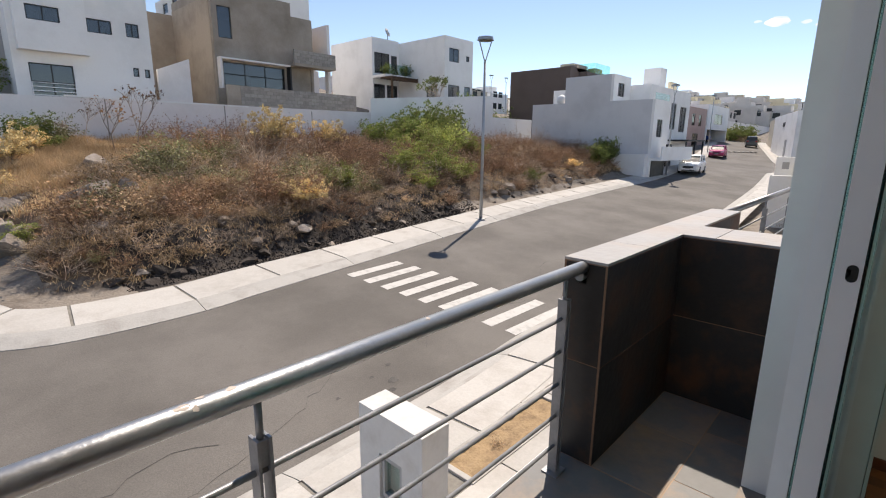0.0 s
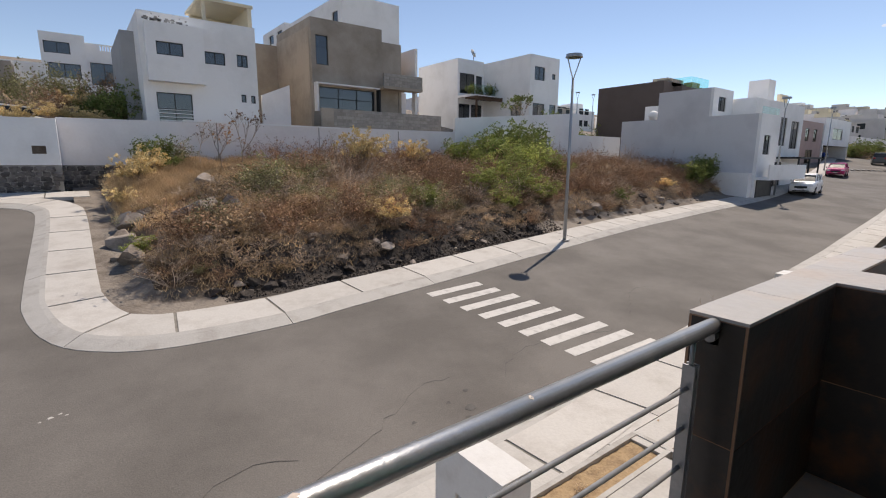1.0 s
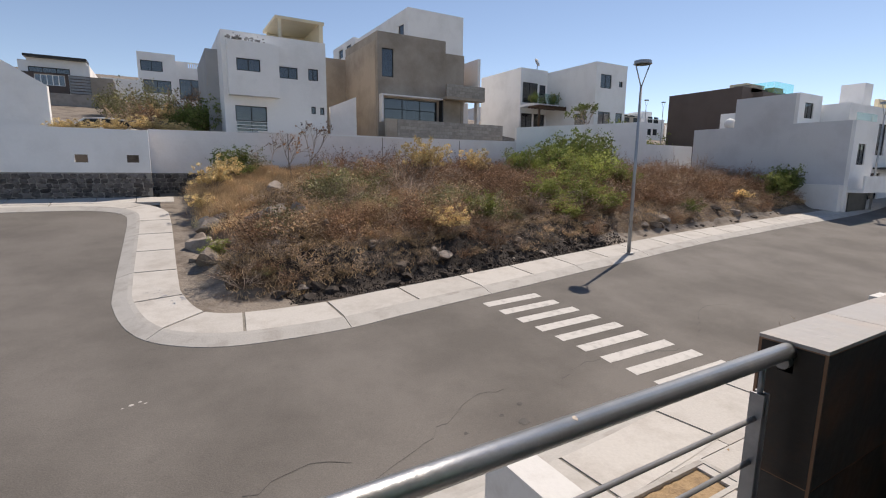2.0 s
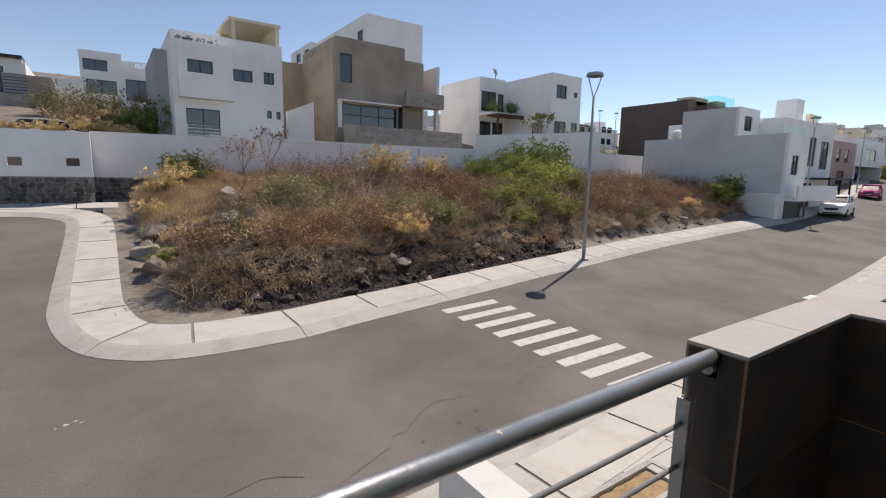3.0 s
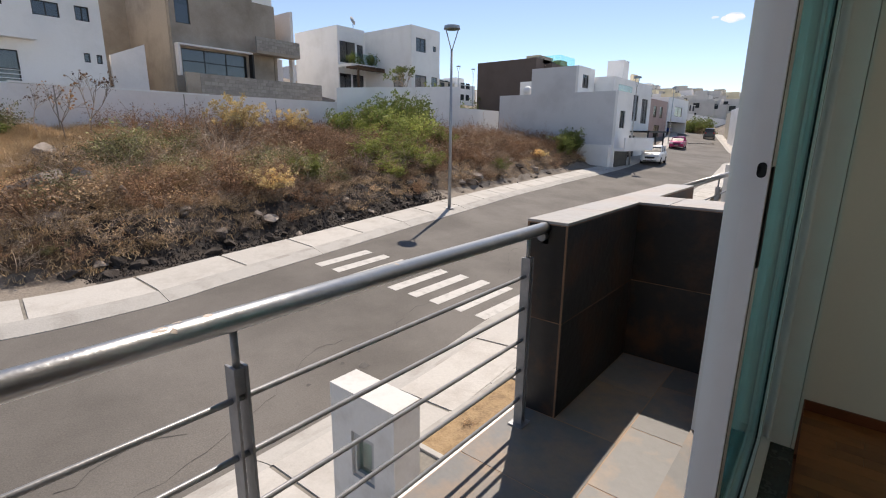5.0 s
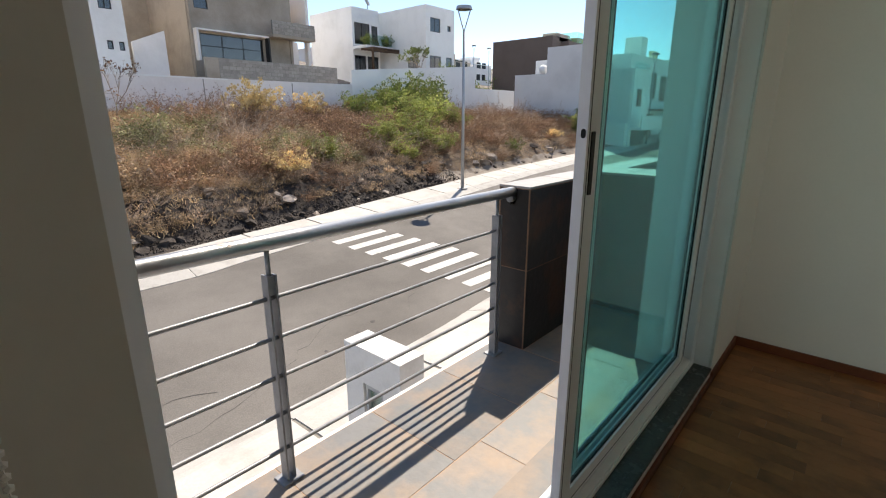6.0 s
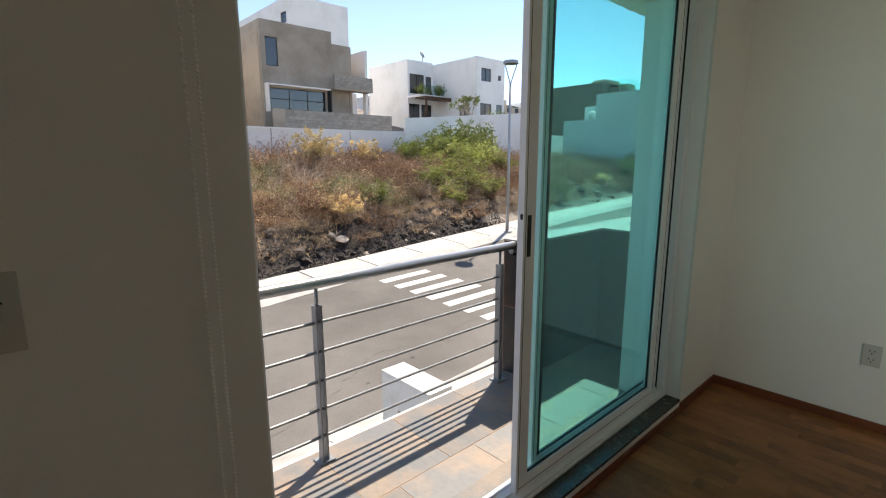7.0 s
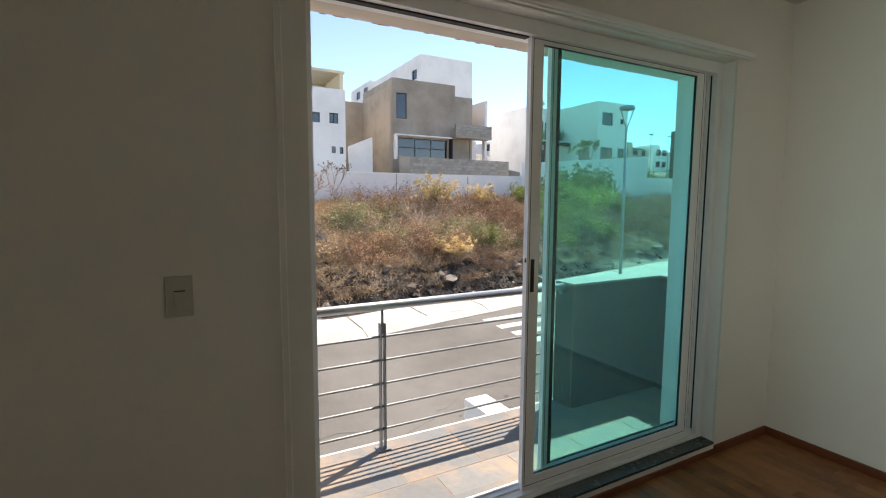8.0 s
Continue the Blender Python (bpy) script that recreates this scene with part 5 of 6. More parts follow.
meadow_spots, cover_spots, edge_spots = [], [], []
for _ in range(9000):
    x = -0.95 + 38.6 * rnd.random() ** 1.5
    y = lot_front(x) + 0.7 + (26.8 - lot_front(x) - 0.7) * rnd.random()
    if x > 37.5:
        continue
    d = min(y - lot_front(x), x + 1.35)
    v = noise.noise(Vector((x * 0.35, y * 0.35, 9.1)))
    zone = x < 7.5 and y > 18 + 0.4 * x or 1.9 < x < 5.2 and 13.6 < y < 16.4 or x < 0.3 and 12.9 < y < 14 or x > 33 and y < 17.5
    if x < -0.35 or by_boulder(x, y, 0.7) or x > 1.6 and d < 1.0:
        continue
    if zone and d > 0.8 and v > -0.4:
        meadow_spots.append((x, y))
    elif d > 0.8 and v > 0.05 and len(cover_spots) < 2200:
        cover_spots.append((x, y))
    elif d > 0.75 and d < 3.4 and len(edge_spots) < 1500:
        edge_spots.append((x, y))
grass("straw_grass", meadow_spots, 44, 0.5, L_STRAW, "orange straw-coloured dry grass", 0.24, 0.0045)
grass("pale_grass", cover_spots, 20, 0.34, L_PALE, "pale dry grass between the shrubs", 0.22)
grass("dead_weeds", edge_spots, 16, 0.15, L_TWIG, "tangled dead weeds on the bank", 0.25, 0.006)

# rocks
rock_meshes = []
for k in range(7):
    bm = bmesh.new()
    bmesh.ops.create_icosphere(bm, subdivisions=3, radius=1.0)
    for v in bm.verts:
        n = v.co.normalized()
        v.co = n * (1 + 0.4 * noise.noise(n * 1.1 + Vector((k * 5.1, 0, 0))) + 0.14 * noise.noise(n * 3.2 + Vector((0, k * 3, 0))))
        for cut in range(9):
            c = Vector((math.sin(k * 3 + cut * 2.1), math.cos(k * 1.7 + cut * 1.3), math.sin(cut * 2.7 + k))).normalized()
            h = v.co.dot(c) - (0.46 + 0.045 * cut)
            if h > 0:
                v.co -= c * h
    rock_meshes.append(mesh_of("rock", bm, M_ROCK))
dark_rocks = []
for me in rock_meshes:
    dark_rocks.append(me.copy())
    dark_rocks[-1].materials[0] = M_DARKROCK


def rock(x, y, size, flat=0.6, z=None, dark=False):
    r = new("rock", rnd.choice(dark_rocks if dark else rock_meshes))
    r.matrix_basis = Matrix.LocRotScale((x, y, (lot_z(x, y) if z is None else z) + size * flat * 0.2), Euler((rnd.gauss(0, 0.2), rnd.gauss(0, 0.2), rnd.uniform(0, 6.28))), (size * rnd.uniform(0.8, 1.3), size * rnd.uniform(0.7, 1.0), size * flat * rnd.uniform(0.8, 1.2)))
    tagged(r, "dark broken rock on the black soil of the bank" if dark else "rough grey-brown field rock half sunk in the bank", "rock", "rocks on the bank")


for x, y, s in BOULDERS:
    rock(x, y, s, 0.75)
for x, y, s in ((-0.7, 17.5, 0.4), (0.2, 18.4, 0.3), (1.4, 11.95, 0.2), (5.9, 12.9, 0.2), (2.75, 14.3, 0.42), (3.3, 14.2, 0.35), (1.9, 14.2, 0.3), (3.2, 13.7, 0.25), (2.9, 21.1, 0.3), (4.5, 12.4, 0.18), (28, 15.4, 0.4), (0.9, 18.8, 0.3), (6.7, 11.95, 0.16), (19.5, 14.6, 0.4), (20.3, 14.8, 0.35), (18.5, 14.6, 0.3), (-0.9, 15.3, 0.3), (0.0, 19.6, 0.3), (1.0, 13.4, 0.22)):
    rock(x, y, s)
for i in range(190):
    x = 0.8 + 14 * rnd.random()
    rock(x, lot_front(x) + 0.4 + abs(rnd.gauss(0, 1.0)), 0.05 + 0.2 * rnd.random() ** 2, dark=rnd.random() < 0.93)
for i in range(40):
    x = 14 + 20 * rnd.random()
    rock(x, lot_front(x) + 0.4 + abs(rnd.gauss(0, 0.8)), 0.08 + 0.25 * rnd.random() ** 2, dark=rnd.random() < 0.5)
vs, fs = [], []
for i in range(5200):
    x = 0.9 + 15 * rnd.random()
    y = lot_front(x) + 0.15 + abs(rnd.gauss(0, 0.75))
    s, z = rnd.uniform(0.012, 0.05), lot_z(x, y)
    q = len(vs)
    for k in range(3):
        a = k * 2.1 + rnd.random()
        vs.append((x + s * math.cos(a), y + s * math.sin(a), z - 0.01))
    vs.append((x + rnd.gauss(0, s * 0.3), y + rnd.gauss(0, s * 0.3), z + s * rnd.uniform(0.5, 1.2)))
    fs += [(q, q + 1, q + 3), (q + 1, q + 2, q + 3), (q + 2, q, q + 3)]
tagged(raw("rubble", vs, fs, M_BLACKSOIL), "small loose stones along the pavement edge", "rubble", kind="stuff")


def bare_tree(x, y, seed, h, leaf, per, label):
    r_ = random.Random(seed)
    tree = thing("small_tree", label, "tree", "small trees")
    tree.location = (x, y, lot_z(x, y) if y < 27 else far_ground(x, y))
    bm = bmesh.new()
    tips = []

    def limb(p, d, l, r, depth):
        q = p + d * l
        cyl(bm, p, q, r, r * 0.7, 6)
        if depth == 0:
            tips.append((q, d))
            return
        for _ in range(3):
            limb(q, (d + Vector((r_.gauss(0, 0.45), r_.gauss(0, 0.45), r_.gauss(0.1, 0.25)))).normalized(), l * r_.uniform(0.6, 0.85), r * 0.65, depth - 1)

    limb(Vector((0, 0, -0.1)), Vector((r_.gauss(0, 0.1), r_.gauss(0, 0.1), 1)).normalized(), h * 0.3, 0.022 * h / 2.4, 4)
    part("trunk", bm, L_GREYTWIG, tree)
    lv, lf = leaves(r_, tips, per, 0.06 * h / 2.4, 0.05 * h / 2.4)
    ob = raw("crown", lv, lf, leaf, tree)
    return tree


bare_tree(3.9, 23.6, 5, 3.1, L_ORANGE, 1, "small almost leafless tree with a few orange leaves")
bare_tree(4.9, 24.2, 6, 3.2, L_TWIG, 1, "small bare grey tree in the scrub")
bare_tree(3.2, 24.6, 9, 2.4, L_TWIG, 1, "small bare grey tree in the scrub")
bare_tree(29.6, 28.8, 12, 5.0, L_DEEP, 6, "slender green tree in front of a white house")
for i, (x, y, s) in enumerate(((32.4, 28.6, 0.9), (37.6, 32, 1.2), (39.2, 30.5, 1.0), (35.2, 29.4, 0.8))):
    shrub(("deep", "green", "grey", "deep")[i], x, y, s, 1.5, far_ground(x, y))
for x, z, s_ in ((29.2, 7.45, 0.4), (31.7, 7.45, 0.45), (30.4, 7.45, 0.3)):
    shrub("deep", x, 35.75, s_, 1.3, z)

# ---------------------------------------------------------------- ground in front of the houses
front = thing("pavement_forecourt", "concrete forecourt slabs in front of the houses", "pavement", kind="structure")
x = -8.0
while x < 9.3:
    w_ = 1.78
    for y0, y1 in ((-0.4, 1.35), (1.35, 2.36), (2.36, 2.95)):
        if x + w_ > 2.2 and y0 > 2 and x < 4.4 or x > 4.2 and y0 < 2.3 and y1 > 0.5:
            continue
        part("paving_slab", block(x + 0.012, x + w_ - 0.012, y0 + 0.012, y1 - 0.012, -2.75, -2.615, 0.006), M_PAVE, front)
    x += w_
part("joint_bed", block(-8, 2.2, -0.4, 2.95, -2.78, -2.635), M_JOINT, front)
part("joint_bed", block(2.2, 9.4, -0.4, 2.36, -2.78, -2.7), M_JOINT, front)
for a in ((2.2, 4.62, 2.33, 2.4), (2.2, 4.62, 2.86, 2.94), (2.12, 2.2, 2.33, 2.94), (4.62, 4.7, 0.4, 2.94)):
    part("edging", block(*a, -2.78, -2.6, 0.008), M_KERB, front)
bed = tagged(raw("ground_bed", *(lambda n: ([(2.2 + 2.42 * i / n, 2.4 + 0.46 * j / 8, -2.655 + 0.03 * noise.noise(Vector((i * 0.4, j * 0.5, 1)))) for i in range(n + 1) for j in range(9)], [(i * 9 + j, (i + 1) * 9 + j, (i + 1) * 9 + j + 1, i * 9 + j + 1) for i in range(n) for j in range(8)]))(40), M_SOIL, smooth=True), "dry sandy planting bed in the pavement", "planting bed", kind="structure")
bed2 = tagged(raw("ground_garden", *(lambda n: ([(4.7 + 4.7 * i / n, 0.2 + 2.7 * j / 20, -2.66 + 0.08 * noise.noise(Vector((i * 0.3, j * 0.4, 2)))) for i in range(n + 1) for j in range(21)], [(i * 21 + j, (i + 1) * 21 + j, (i + 1) * 21 + j + 1, i * 21 + j + 1) for i in range(n) for j in range(20)]))(40), M_SOIL, smooth=True), "dry neglected front garden soil", "planting bed", kind="structure")
for kind, x, y, s in (("olive", 5.4, 1.9, 0.45), ("yellow", 6.3, 1.6, 0.4), ("green", 6.9, 2.1, 0.3), ("dry", 7.6, 1.5, 0.5), ("olive", 8.3, 2.2, 0.45), ("yellow", 5.9, 2.4, 0.3), ("dry", 3.0, 2.62, 0.14), ("dry", 5.1, 1.2, 0.5), ("grey", 8.6, 1.2, 0.4)):
    shrub(kind, x, y, s, 0.8, -2.67)
shrub("grey", 9.9, 3.9, 0.75, 1.0, -2.66)
xs_ = [2.75 + 1.33 * i for i in range(6)]
for xa, xb in zip(xs_, xs_[1:]):                 # wedge slabs up to the pavement
    quad = [(xa + 0.01, 2.955), (xb - 0.01, 2.955), (xb - 0.01, max(2.96, line_y(NEAR_KERB, xb) - 1.462)), (xa + 0.01, max(2.96, line_y(NEAR_KERB, xa) - 1.462))]
    vs_ = [(a_, b_, -2.618) for a_, b_ in quad] + [(a_, b_, -2.78) for a_, b_ in quad]
    raw("paving_slab", vs_, [(0, 1, 2, 3), (7, 6, 5, 4), (0, 4, 5, 1), (1, 5, 6, 2), (2, 6, 7, 3), (3, 7, 4, 0)], M_PAVE, front)
# front garden walls further along
for x0, x1, y0, y1, top, lab in ((27.5, 27.8, 0.5, 3.9, -0.1, "low white front garden wall"), (28.6, 29.2, 3.0, 3.9, 0.8, "white gate pillar with a small grey plate"), (27.8, 33, 3.6, 3.9, -0.6, "low white front garden wall"), (36, 36.3, 0, 4.2, 0.5, "low white front garden wall"), (43, 49, 4.2, 4.5, 0.2, "low white front garden wall")):
    gw = tagged(part("garden_wall", block(x0, x1, y0, y1, gz(x0, 4) - 0.3, top, 0.01), M_WHITE), lab, "wall")
part("plate", block(28.585, 28.6, 3.3, 3.6, 0.2, 0.55), M_GREY, bpy.data.objects["garden_wall.002"] if "garden_wall.002" in bpy.data.objects else None)
for i in range(10):
    shrub("dry", 26.5 + rnd.random() * 4, 1.0 + rnd.random() * 2, 0.5, 0.9, gz(27, 2) - 0.05)

# paving between the corner pavement and the boundary wall
top_pave = thing("pavement_corner", "concrete slabs below the boundary wall", "pavement", kind="structure")
for i in range(14):
    x1 = -1.2 - 1.5 * i
    vs = []
    for xx, yy in ((x1 - 1.46, 24.6), (x1, 24.6), (x1, 25.84), (x1 - 1.46, 25.84)):
        vs.append((xx, yy, gz(xx, yy) + 0.136))
    vs += [(a, b_, c_ - 0.15) for a, b_, c_ in vs]
    raw("paving_slab", vs, [(0, 1, 2, 3), (7, 6, 5, 4), (0, 4, 5, 1), (1, 5, 6, 2), (2, 6, 7, 3), (3, 7, 4, 0)], M_PAVE, top_pave)


# ---------------------------------------------------------------- cars
def paint(name, color, metal=0.3):
    return shade(name, color, 0.3, metal=metal, var=0.02, big=2, fine=30, bump=0.01, spec=0.6)


M_TYRE = shade("tyre rubber", (0.02, 0.02, 0.02), 0.85, var=0.1, big=8, fine=40)
M_RIM = shade("alloy rim", (0.5, 0.5, 0.52), 0.35, metal=0.9, var=0.05, big=8, fine=40)
M_CARGLASS = shade("dark car glass", (0.02, 0.024, 0.028), 0.2, var=0.05, big=3, fine=30, bump=0.0, spec=0.25)
M_LIGHTGLASS = shade("headlight glass", (0.75, 0.77, 0.8), 0.15, var=0.03, big=8, fine=30, bump=0.0, spec=0.8)
M_TAIL = shade("red tail light", (0.4, 0.02, 0.02), 0.25, var=0.03, big=8, fine=30, bump=0.0)


def hull(sections):
    """A skin over cross-sections along x: (x, half width, z low, z high, rounding)."""
    bm = bmesh.new()
    rings = []
    for x, w, z0, z1, r in sections:
        ring = []
        for y, z in ((-w + r * 0.5, z0), (w - r * 0.5, z0), (w, z0 + r), (w, z1 - r * 1.6), (w - r * 0.35, z1 - r * 0.5), (w - r * 1.2, z1), (-w + r * 1.2, z1), (-w + r * 0.35, z1 - r * 0.5), (-w, z1 - r * 1.6), (-w, z0 + r)):
            ring.append(bm.verts.new((x, y, z)))
        rings.append(ring)
    n = len(rings[0])
    for a, b_ in zip(rings, rings[1:]):
        for k in range(n):
            bm.faces.new((a[k], a[(k + 1) % n], b_[(k + 1) % n], b_[k]))
    bm.faces.new(list(reversed(rings[0])))
    bm.faces.new(rings[-1])
    bmesh.ops.recalc_face_normals(bm, faces=bm.faces)
    return bm


def car(x, y, turn, body_mat, label, tall=1.0, group="parked cars"):
    """Nose towards -x before the turn."""
    c_ = thing("car", label, "car", group)
    slope_m = pose(x, y, gz(x, y) + 0.01, 0, 0, turn)
    c_.matrix_basis = slope_m
    h = tall
    part("body", hull([(-2.12, 0.66, 0.36, 0.62 * h, 0.1), (-2.02, 0.8, 0.24, 0.84 * h, 0.12), (-1.5, 0.87, 0.2, 0.96 * h, 0.12), (-0.9, 0.88, 0.2, 1.02 * h, 0.12), (0.6, 0.88, 0.2, 1.04 * h, 0.12), (1.7, 0.87, 0.22, 1.06 * h, 0.12), (2.02, 0.82, 0.3, 1.02 * h, 0.12), (2.1, 0.72, 0.4, 0.85 * h, 0.1)]), body_mat, c_, smooth=False)
    part("cabin_glass", hull([(-1.05, 0.74, 0.95 * h, 1.02 * h, 0.03), (-0.35, 0.7, 0.95 * h, 1.47 * h, 0.09), (0.5, 0.7, 0.95 * h, 1.55 * h, 0.1), (1.45, 0.68, 0.95 * h, 1.5 * h, 0.1), (2.0, 0.7, 0.95 * h, 1.06 * h, 0.03)]), M_CARGLASS, c_, "dark windows")
    part("roof", hull([(-0.42, 0.63, 1.46 * h, 1.5 * h, 0.02), (0.4, 0.655, 1.5 * h, 1.6 * h, 0.04), (1.5, 0.63, 1.47 * h, 1.53 * h, 0.02)]), body_mat, c_)
    for xs_ in ((-0.95, -0.38), (0.28, 0.3), (1.5, 1.8)):
        for s in (-1, 1):
            bm = cyl(bmesh.new(), (xs_[0], 0.745 * s, 1.0 * h), (xs_[1], 0.67 * s, 1.49 * h), 0.045, seg=6)
            part("pillar", bm, body_mat, c_)
    for wx in (-1.32, 1.3):
        for s in (-1, 1):
            wheel = part("wheel", cyl(bmesh.new(), (wx, 0.72 * s, 0.32), (wx, 0.9 * s, 0.32), 0.32, seg=24), M_TYRE, c_, "black tyre")
            part("rim", cyl(bmesh.new(), (wx, 0.86 * s, 0.32), (wx, 0.915 * s, 0.32), 0.2, 0.17, seg=14), M_RIM, wheel)
    for s in (-1, 1):
        part("headlight", block(-2.12, -1.9, 0.45 * s if s > 0 else -0.76, 0.76 if s > 0 else -0.45, 0.66 * h, 0.79 * h, 0.03), M_LIGHTGLASS, c_)
        part("tail_light", block(2.0, 2.11, 0.5 if s > 0 else -0.78, 0.78 if s > 0 else -0.5, 0.78 * h, 0.96 * h, 0.02), M_TAIL, c_)
        part("mirror", block(-0.75, -0.6, 0.88 if s > 0 else -1.03, 1.03 if s > 0 else -0.88, 1.0 * h, 1.12 * h, 0.03), body_mat, c_)
    part("grille", block(-2.14, -2.05, -0.42, 0.42, 0.5 * h, 0.66 * h, 0.02), M_SEAL, c_)
    part("lower_grille", block(-2.11, -2.0, -0.55, 0.55, 0.28, 0.4 * h, 0.02), M_SEAL, c_)
    part("number_plate", block(-2.155, -2.14, -0.2, 0.2, 0.42 * h, 0.5 * h), M_PAINT, c_, "pale plain plate")
    return c_


car(46.6, 13.05, 7, paint("white car paint", (0.78, 0.78, 0.78)), "white compact car parked at the kerb", 1.04)
car(67.6, 16.2, 9, paint("crimson car paint", (0.42, 0.02, 0.12)), "crimson saloon car parked at the kerb", 0.95)
car(98.0, 18.6, 193, paint("dark grey car paint", (0.06, 0.065, 0.07)), "dark grey off-roader seen from behind", 1.15)
car(96.5, 27.0, 90, paint("blue car paint", (0.03, 0.08, 0.3)), "blue car under a car port", 1.0)
slope_car = car(-4.6, 31.5, 12, paint("light grey car paint", (0.65, 0.65, 0.64)), "pale car parked on the slope above the wall", 0.95)
slope_car.location.z = far_ground(-4.6, 31.5) - 0.8

# scrub on the slope above the wall
for kind, x, y, s, tall in (("deep", 0.6, 31.5, 0.85, 1.0), ("deep", 1.25, 32.3, 0.9, 1.1), ("deep", -0.2, 32.5, 0.75, 1.0), ("yellow", -3.6, 29.7, 0.95, 0.8), ("yellow", -1.2, 30.2, 0.9, 0.8), ("yellow", -2.2, 30.6, 1.0, 0.8), ("yellow", -0.4, 30.0, 0.8, 0.8), ("olive", -2.8, 37, 1.6, 1.3), ("olive", -1.2, 38, 1.6, 1.4), ("brown", 0.5, 37, 1.5, 1.2), ("olive", -4.0, 39, 1.6, 1.2), ("yellow", -4.8, 29.3, 0.9, 0.7), ("yellow", -5.6, 29.4, 0.9, 0.7), ("brown", -2, 34, 1.4, 0.9), ("yellow", -0.9, 34, 1.2, 0.9), ("brown", 0.2, 34.6, 1.2, 1.0), ("dry", -3.0, 33.4, 1.4, 1.0)):
    shrub(kind, x, y, s, tall, far_ground(x, y))
for i in range(26):
    x, y = 37.5 + 22 * rnd.random(), 30 + 14 * rnd.random()
    shrub(rnd.choice(("brown", "dry", "olive", "brown", "deep")), x, y, rnd.uniform(1.0, 1.7), 1.0, far_ground(x, y))
for i in range(16):
    x, y = 108 + 14 * rnd.random(), 21.5 + 5.5 * rnd.random()
    shrub(rnd.choice(("brown", "dry", "olive", "deep", "yellow")), x, y, rnd.uniform(1.2, 2.2), 1.0, far_ground(x, y))

# the scrub too dense or too far to tell apart
piles = {}
for pieces, m in SCRUB:
    for name, me in pieces:
        co = np.empty(len(me.vertices) * 3)
        me.vertices.foreach_get("co", co)
        co = co.reshape(-1, 3) @ np.array(m.to_3x3()).T + np.array(m.translation)
        quads = np.empty(len(me.polygons) * 4, dtype=np.int64)
        me.polygons.foreach_get("vertices", quads)
        piles.setdefault(me.materials[0], []).append((co, quads.reshape(-1, 4)))
for mat, got in piles.items():
    start, vs, fs = 0, [], []
    for co, quads in got:
        vs.append(co)
        fs.append(quads + start)
        start += len(co)
    tagged(raw("scrub", np.concatenate(vs).tolist(), np.concatenate(fs).tolist(), mat), "dense dry scrub with " + mat.name, "scrub", kind="stuff")


# ---------------------------------------------------------------- marks on the road
def crack(points, w_, seed):
    rc = random.Random(seed)
    line = sampled(points, 0.16)
    bm = bmesh.new()
    prev = None
    for p in line:
        q = p + Vector((rc.gauss(0, 0.035), rc.gauss(0, 0.035), 0))
        ww = w_ * rc.uniform(0.4, 1.3)
        pair = [bm.verts.new((q.x + s * ww * 0.6, q.y + s * ww, gz(q.x, q.y + s * ww) + 0.004)) for s in (-1, 1)]
        if prev:
            bm.faces.new((prev[0], pair[0], pair[1], prev[1]))
        prev = pair
    part("crack", bm, M_STAIN, road, "thin dark crack in the asphalt")


crack([(-0.6, 4.6), (1.2, 5.1), (2.6, 5.9), (3.6, 6.0)], 0.008, 1)
crack([(4.2, 5.2), (5.0, 5.9), (6.2, 6.1), (8.4, 5.7)], 0.01, 2)
crack([(-1.6, 4.9), (-0.4, 5.5), (0.4, 5.4)], 0.007, 3)
crack([(9.5, 6.0), (11.5, 7.2), (12.5, 7.0)], 0.01, 4)


def blot(name, x, y, r, mat, seed, label):
    rc = random.Random(seed)
    bm = bmesh.new()
    ring = []
    for k in range(26):
        a_ = k * math.tau / 26
        rr = r * (0.75 + 0.45 * noise.noise(Vector((math.cos(a_) * 1.3, math.sin(a_) * 1.3, seed * 3.3))) + rc.uniform(-0.1, 0.1))
        px_, py_ = x + rr * math.cos(a_) * 1.5, y + rr * math.sin(a_)
        ring.append(bm.verts.new((px_, py_, gz(px_, py_) + 0.0035)))
    bm.faces.new(ring)
    part(name, bm, mat, road, label)


for k, (x, y, r) in enumerate(((3.25, 5.05, 0.09), (3.0, 5.35, 0.05), (3.5, 5.5, 0.06), (3.05, 4.85, 0.06), (2.2, 5.2, 0.04))):
    blot("oil_stain", x, y, r, M_STAIN, k, "dark oil stain")
for k, (x, y, r) in enumerate(((-2.3, 8.05, 0.035), (-2.18, 8.1, 0.025), (-2.1, 8.03, 0.02), (-2.42, 8.0, 0.015))):
    blot("paint_splash", x, y, r, M_PAVE, 20 + k, "white paint splash")

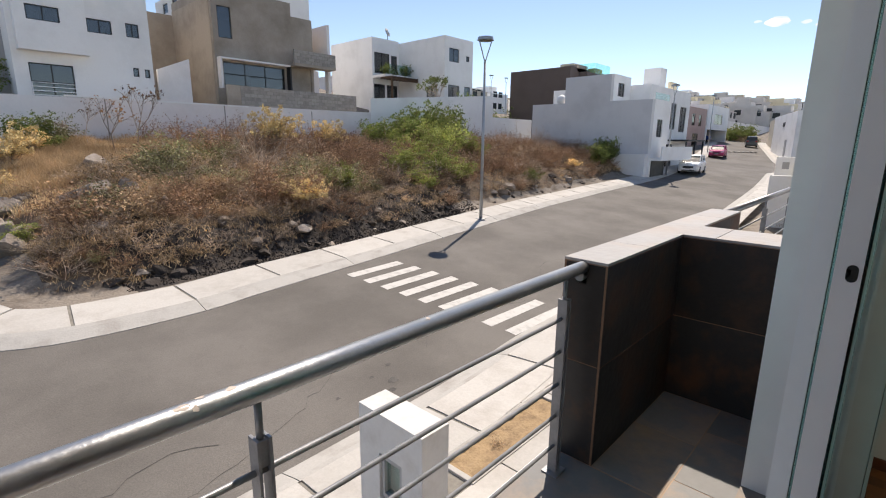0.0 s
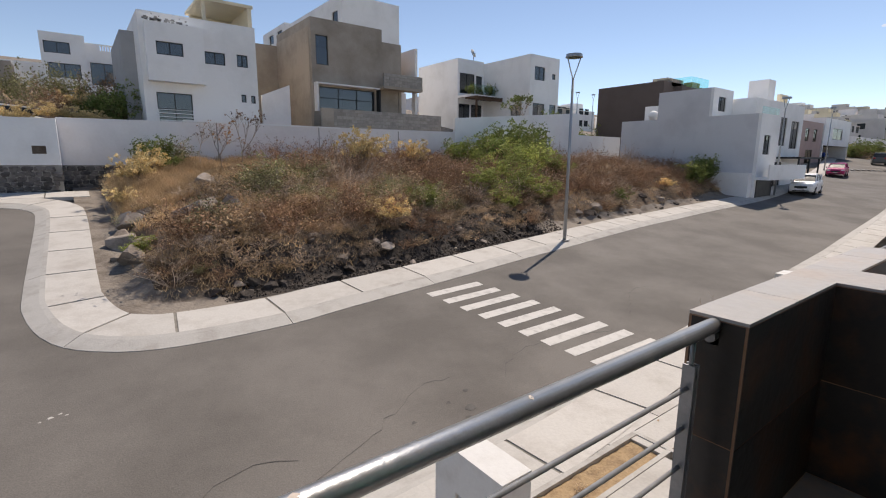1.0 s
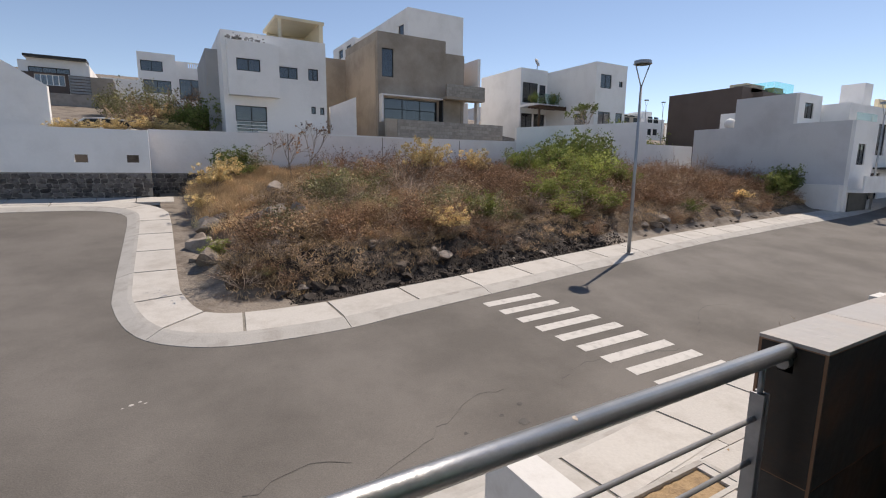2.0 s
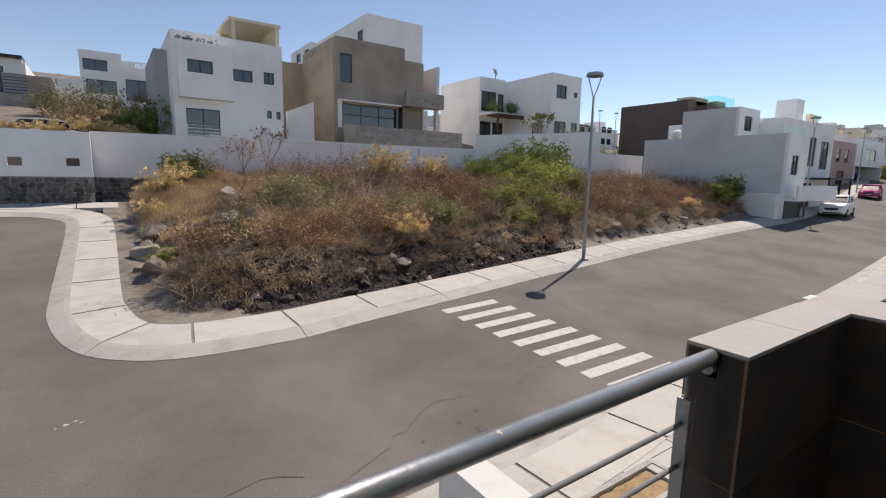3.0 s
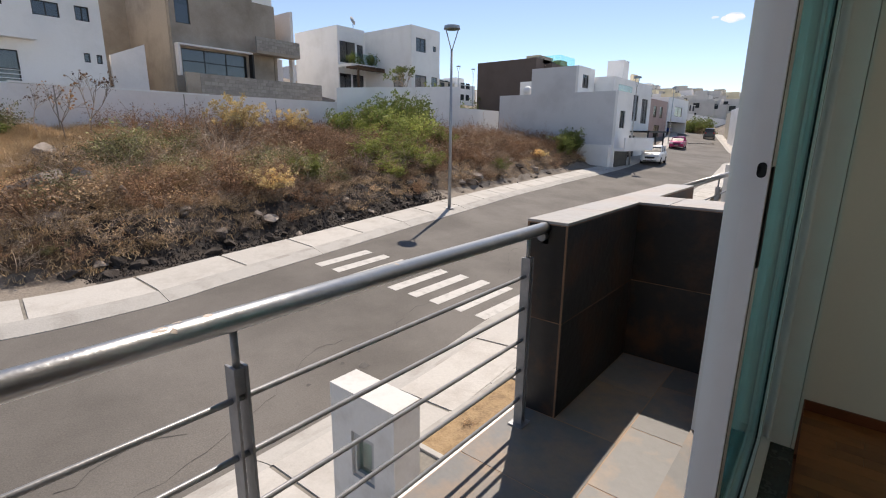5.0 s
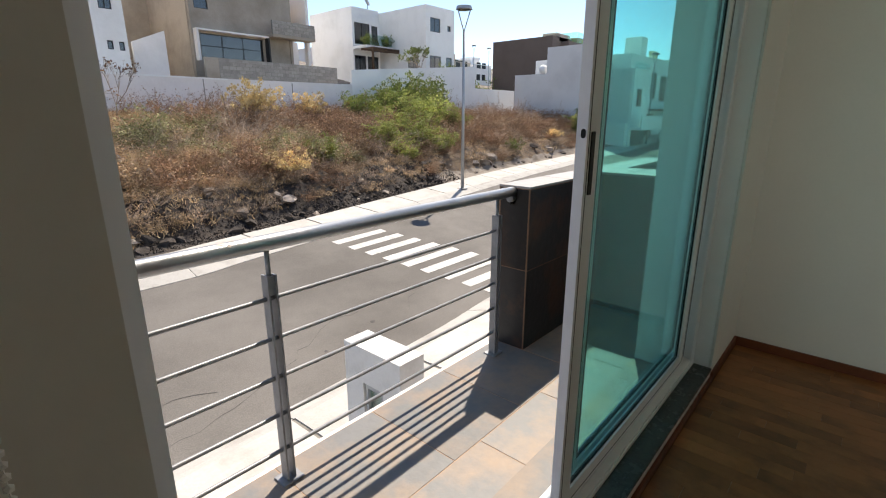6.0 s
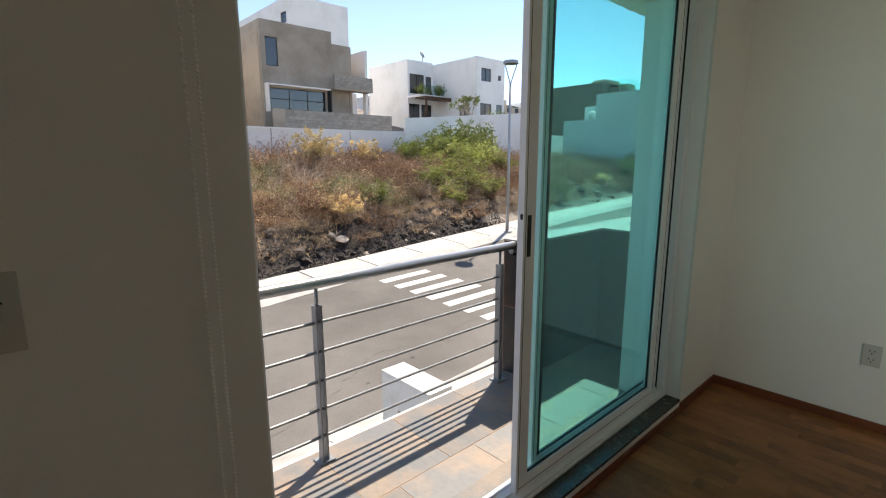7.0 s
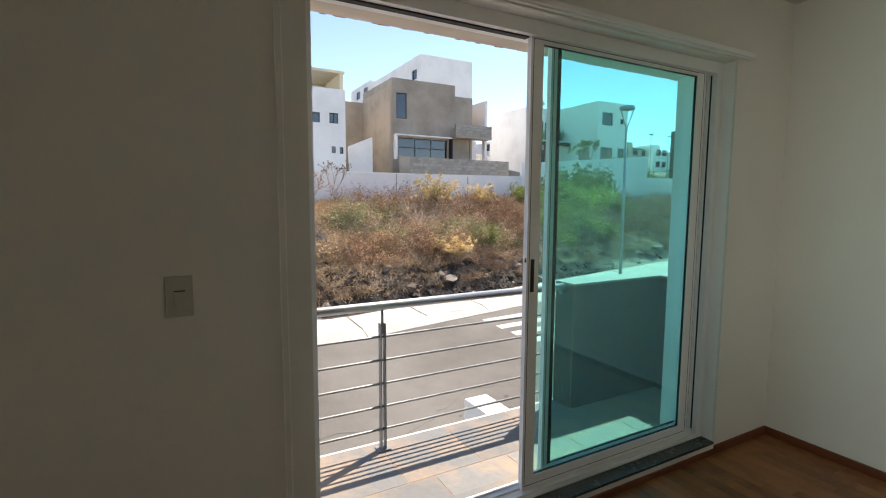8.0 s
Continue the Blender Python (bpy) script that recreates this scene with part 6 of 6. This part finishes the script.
# ---------------------------------------------------------------- estate on the far hill
def far_house(x, y, w, d, h, mat, seed):
    rs_ = random.Random(seed)
    z = far_ground(x, y) - 1.0
    hs = thing("house", rs_.choice(("pale stacked house on the far hillside", "flat-roofed house on the far hill")), "house", "houses on the hill")
    hs.location = (x, y, z)
    part("wall", block(0, w, 0, d, 0, h + 1.0), mat, hs)
    part("roof_edge", block(-0.1, w + 0.1, -0.1, d + 0.1, h + 1.0, h + 1.15), mat, hs)
    if rs_.random() < 0.6:
        part("roof_room", block(w * 0.2, w * 0.65, d * 0.2, d * 0.7, h + 1.15, h + 3.1), mat, hs)
    for lev in range(2):
        for k in range(2 + (w > 9)):
            u = w * (0.15 + 0.3 * k)
            part("window", block(u, u + rs_.uniform(1.2, 2.2), -0.06, -0.02, 2.2 + lev * 3.0, 3.7 + lev * 3.0), M_CARGLASS, hs)
        v = d * rs_.uniform(0.2, 0.5)
        part("window", block(-0.06, -0.02, v, v + 1.8, 2.2 + lev * 3.0, 3.7 + lev * 3.0), M_CARGLASS, hs)


rh = random.Random(21)
for row, (dist, n) in enumerate(((150, 9), (172, 10), (195, 11), (220, 12), (245, 13), (270, 14))):
    for k in range(n):
        ang = 0.085 + (0.4 - 0.085) * (k + rh.uniform(0.1, 0.9)) / n
        x, y = dist * math.cos(ang), dist * math.sin(ang)
        if y < 32 and x < 165:
            continue
        far_house(x, y, rh.uniform(7, 13), rh.uniform(8, 12), rh.uniform(5.2, 6.4), rh.choice((M_WHITE, M_HAZY, M_WHITE_OLD, M_CREAM, M_HAZY, M_BEIGE)), row * 40 + k)
for k in range(9):
    x, y = 60 + 9 * k + rh.uniform(-2, 2), 75 + rh.uniform(-8, 14)
    far_house(x, y, rh.uniform(7, 11), rh.uniform(8, 12), rh.uniform(5.0, 6.2), rh.choice((M_WHITE, M_BEIGE, M_WHITE_OLD)), 500 + k)

# ---------------------------------------------------------------- small clouds far away
M_CLOUD = bpy.data.materials.new("cloud")
M_CLOUD.use_nodes = True
cn = M_CLOUD.node_tree
cn.nodes.remove(cn.nodes["Principled BSDF"])
ct, cmx, clw, cpw = cn.nodes.new("ShaderNodeBsdfTransparent"), cn.nodes.new("ShaderNodeMixShader"), cn.nodes.new("ShaderNodeTexNoise"), cn.nodes.new("ShaderNodeMapRange")
clw.inputs["Scale"].default_value, clw.inputs["Detail"].default_value = 0.02, 6
cpw.inputs["From Min"].default_value, cpw.inputs["From Max"].default_value, cpw.inputs["To Max"].default_value = 0.36, 0.7, 0.6
cgeo = cn.nodes.new("ShaderNodeNewGeometry")
cn.links.new(cgeo.outputs["Position"], clw.inputs["Vector"])
cn.links.new(clw.outputs[0], cpw.inputs["Value"])
cn.links.new(cpw.outputs[0], cmx.inputs[0])
cn.links.new(ct.outputs[0], cmx.inputs[1])
# the clouds glow by themselves: their sunlit white is put in as emission
cml = cn.nodes.new("ShaderNodeEmission")
cml.inputs["Color"].default_value, cml.inputs["Strength"].default_value = (1.0, 0.97, 0.95, 1), 1.0
cn.links.new(cml.outputs[0], cmx.inputs[2])
cn.links.new(cmx.outputs[0], cn.nodes["Material Output"].inputs[0])


def cloud(x, y, z, length, high, seed):
    rc = random.Random(seed)
    bm = bmesh.new()
    for i in range(3 + int(length / 40)):
        u = rc.gauss(0, 0.3)
        s = high * rc.uniform(0.25, 0.6) * max(0.25, 1 - abs(u) * 1.4)
        bmesh.ops.create_icosphere(bm, subdivisions=2, radius=s, matrix=Matrix.Translation((x + u * length * 0.55, y - u * length * 0.8, z + rc.gauss(0, high * 0.15) - u * 0.1 * length)) @ Matrix.Diagonal((2.4, 2.4, 0.7, 1)))
    for v in bm.verts:
        v.co += v.normal * 4 * noise.noise(v.co * 0.05)
    ob = part("cloud", bm, M_CLOUD, None, smooth=True)
    ob.visible_shadow = False
    tagged(ob, "small wispy white cloud in a clear sky", "cloud", "small clouds", "structure")


cloud(1380, 247, 278, 150, 20, 1)
cloud(1440, 100, 290, 34, 12, 2)
cloud(1440, 82, 272, 40, 12, 3)

# ---------------------------------------------------------------- parquet strips
rp = random.Random(15)
strip_meshes = {}
rest_v, rest_f, made_ = [], [], 0
sx = 0.816
while sx > -3.29:
    y = -0.872 - rp.uniform(0.05, 0.45)
    y_hi = -0.872
    while y_hi > -8.18:
        y_lo = max(y, -8.18)
        if y_hi - y_lo > 0.03:
            if sx > -1.75 and y_hi > -4.0 and made_ < 300:
                part("floor_strip", block(sx - 0.0695, sx - 0.0005, y_lo + 0.0005, y_hi - 0.0005, 0.002, 0.0125, 0.0004), M_WOOD, floor)
                made_ += 1
            else:
                q = len(rest_v)
                for zz in (0.004, 0.0125):
                    rest_v += [(sx - 0.0695, y_lo + 0.0005, zz), (sx - 0.0005, y_lo + 0.0005, zz), (sx - 0.0005, y_hi - 0.0005, zz), (sx - 0.0695, y_hi - 0.0005, zz)]
                rest_f += [(q + 4, q + 5, q + 6, q + 7), (q, q + 1, q + 5, q + 4), (q + 1, q + 2, q + 6, q + 5), (q + 2, q + 3, q + 7, q + 6), (q + 3, q, q + 4, q + 7)]
        y_hi = y_lo
        y = y_hi - rp.choice((0.3, 0.42, 0.48, 0.55))
    sx -= 0.07
tagged(raw("floor_strip_rest", rest_v, rest_f, M_WOOD, floor), kind="stuff")
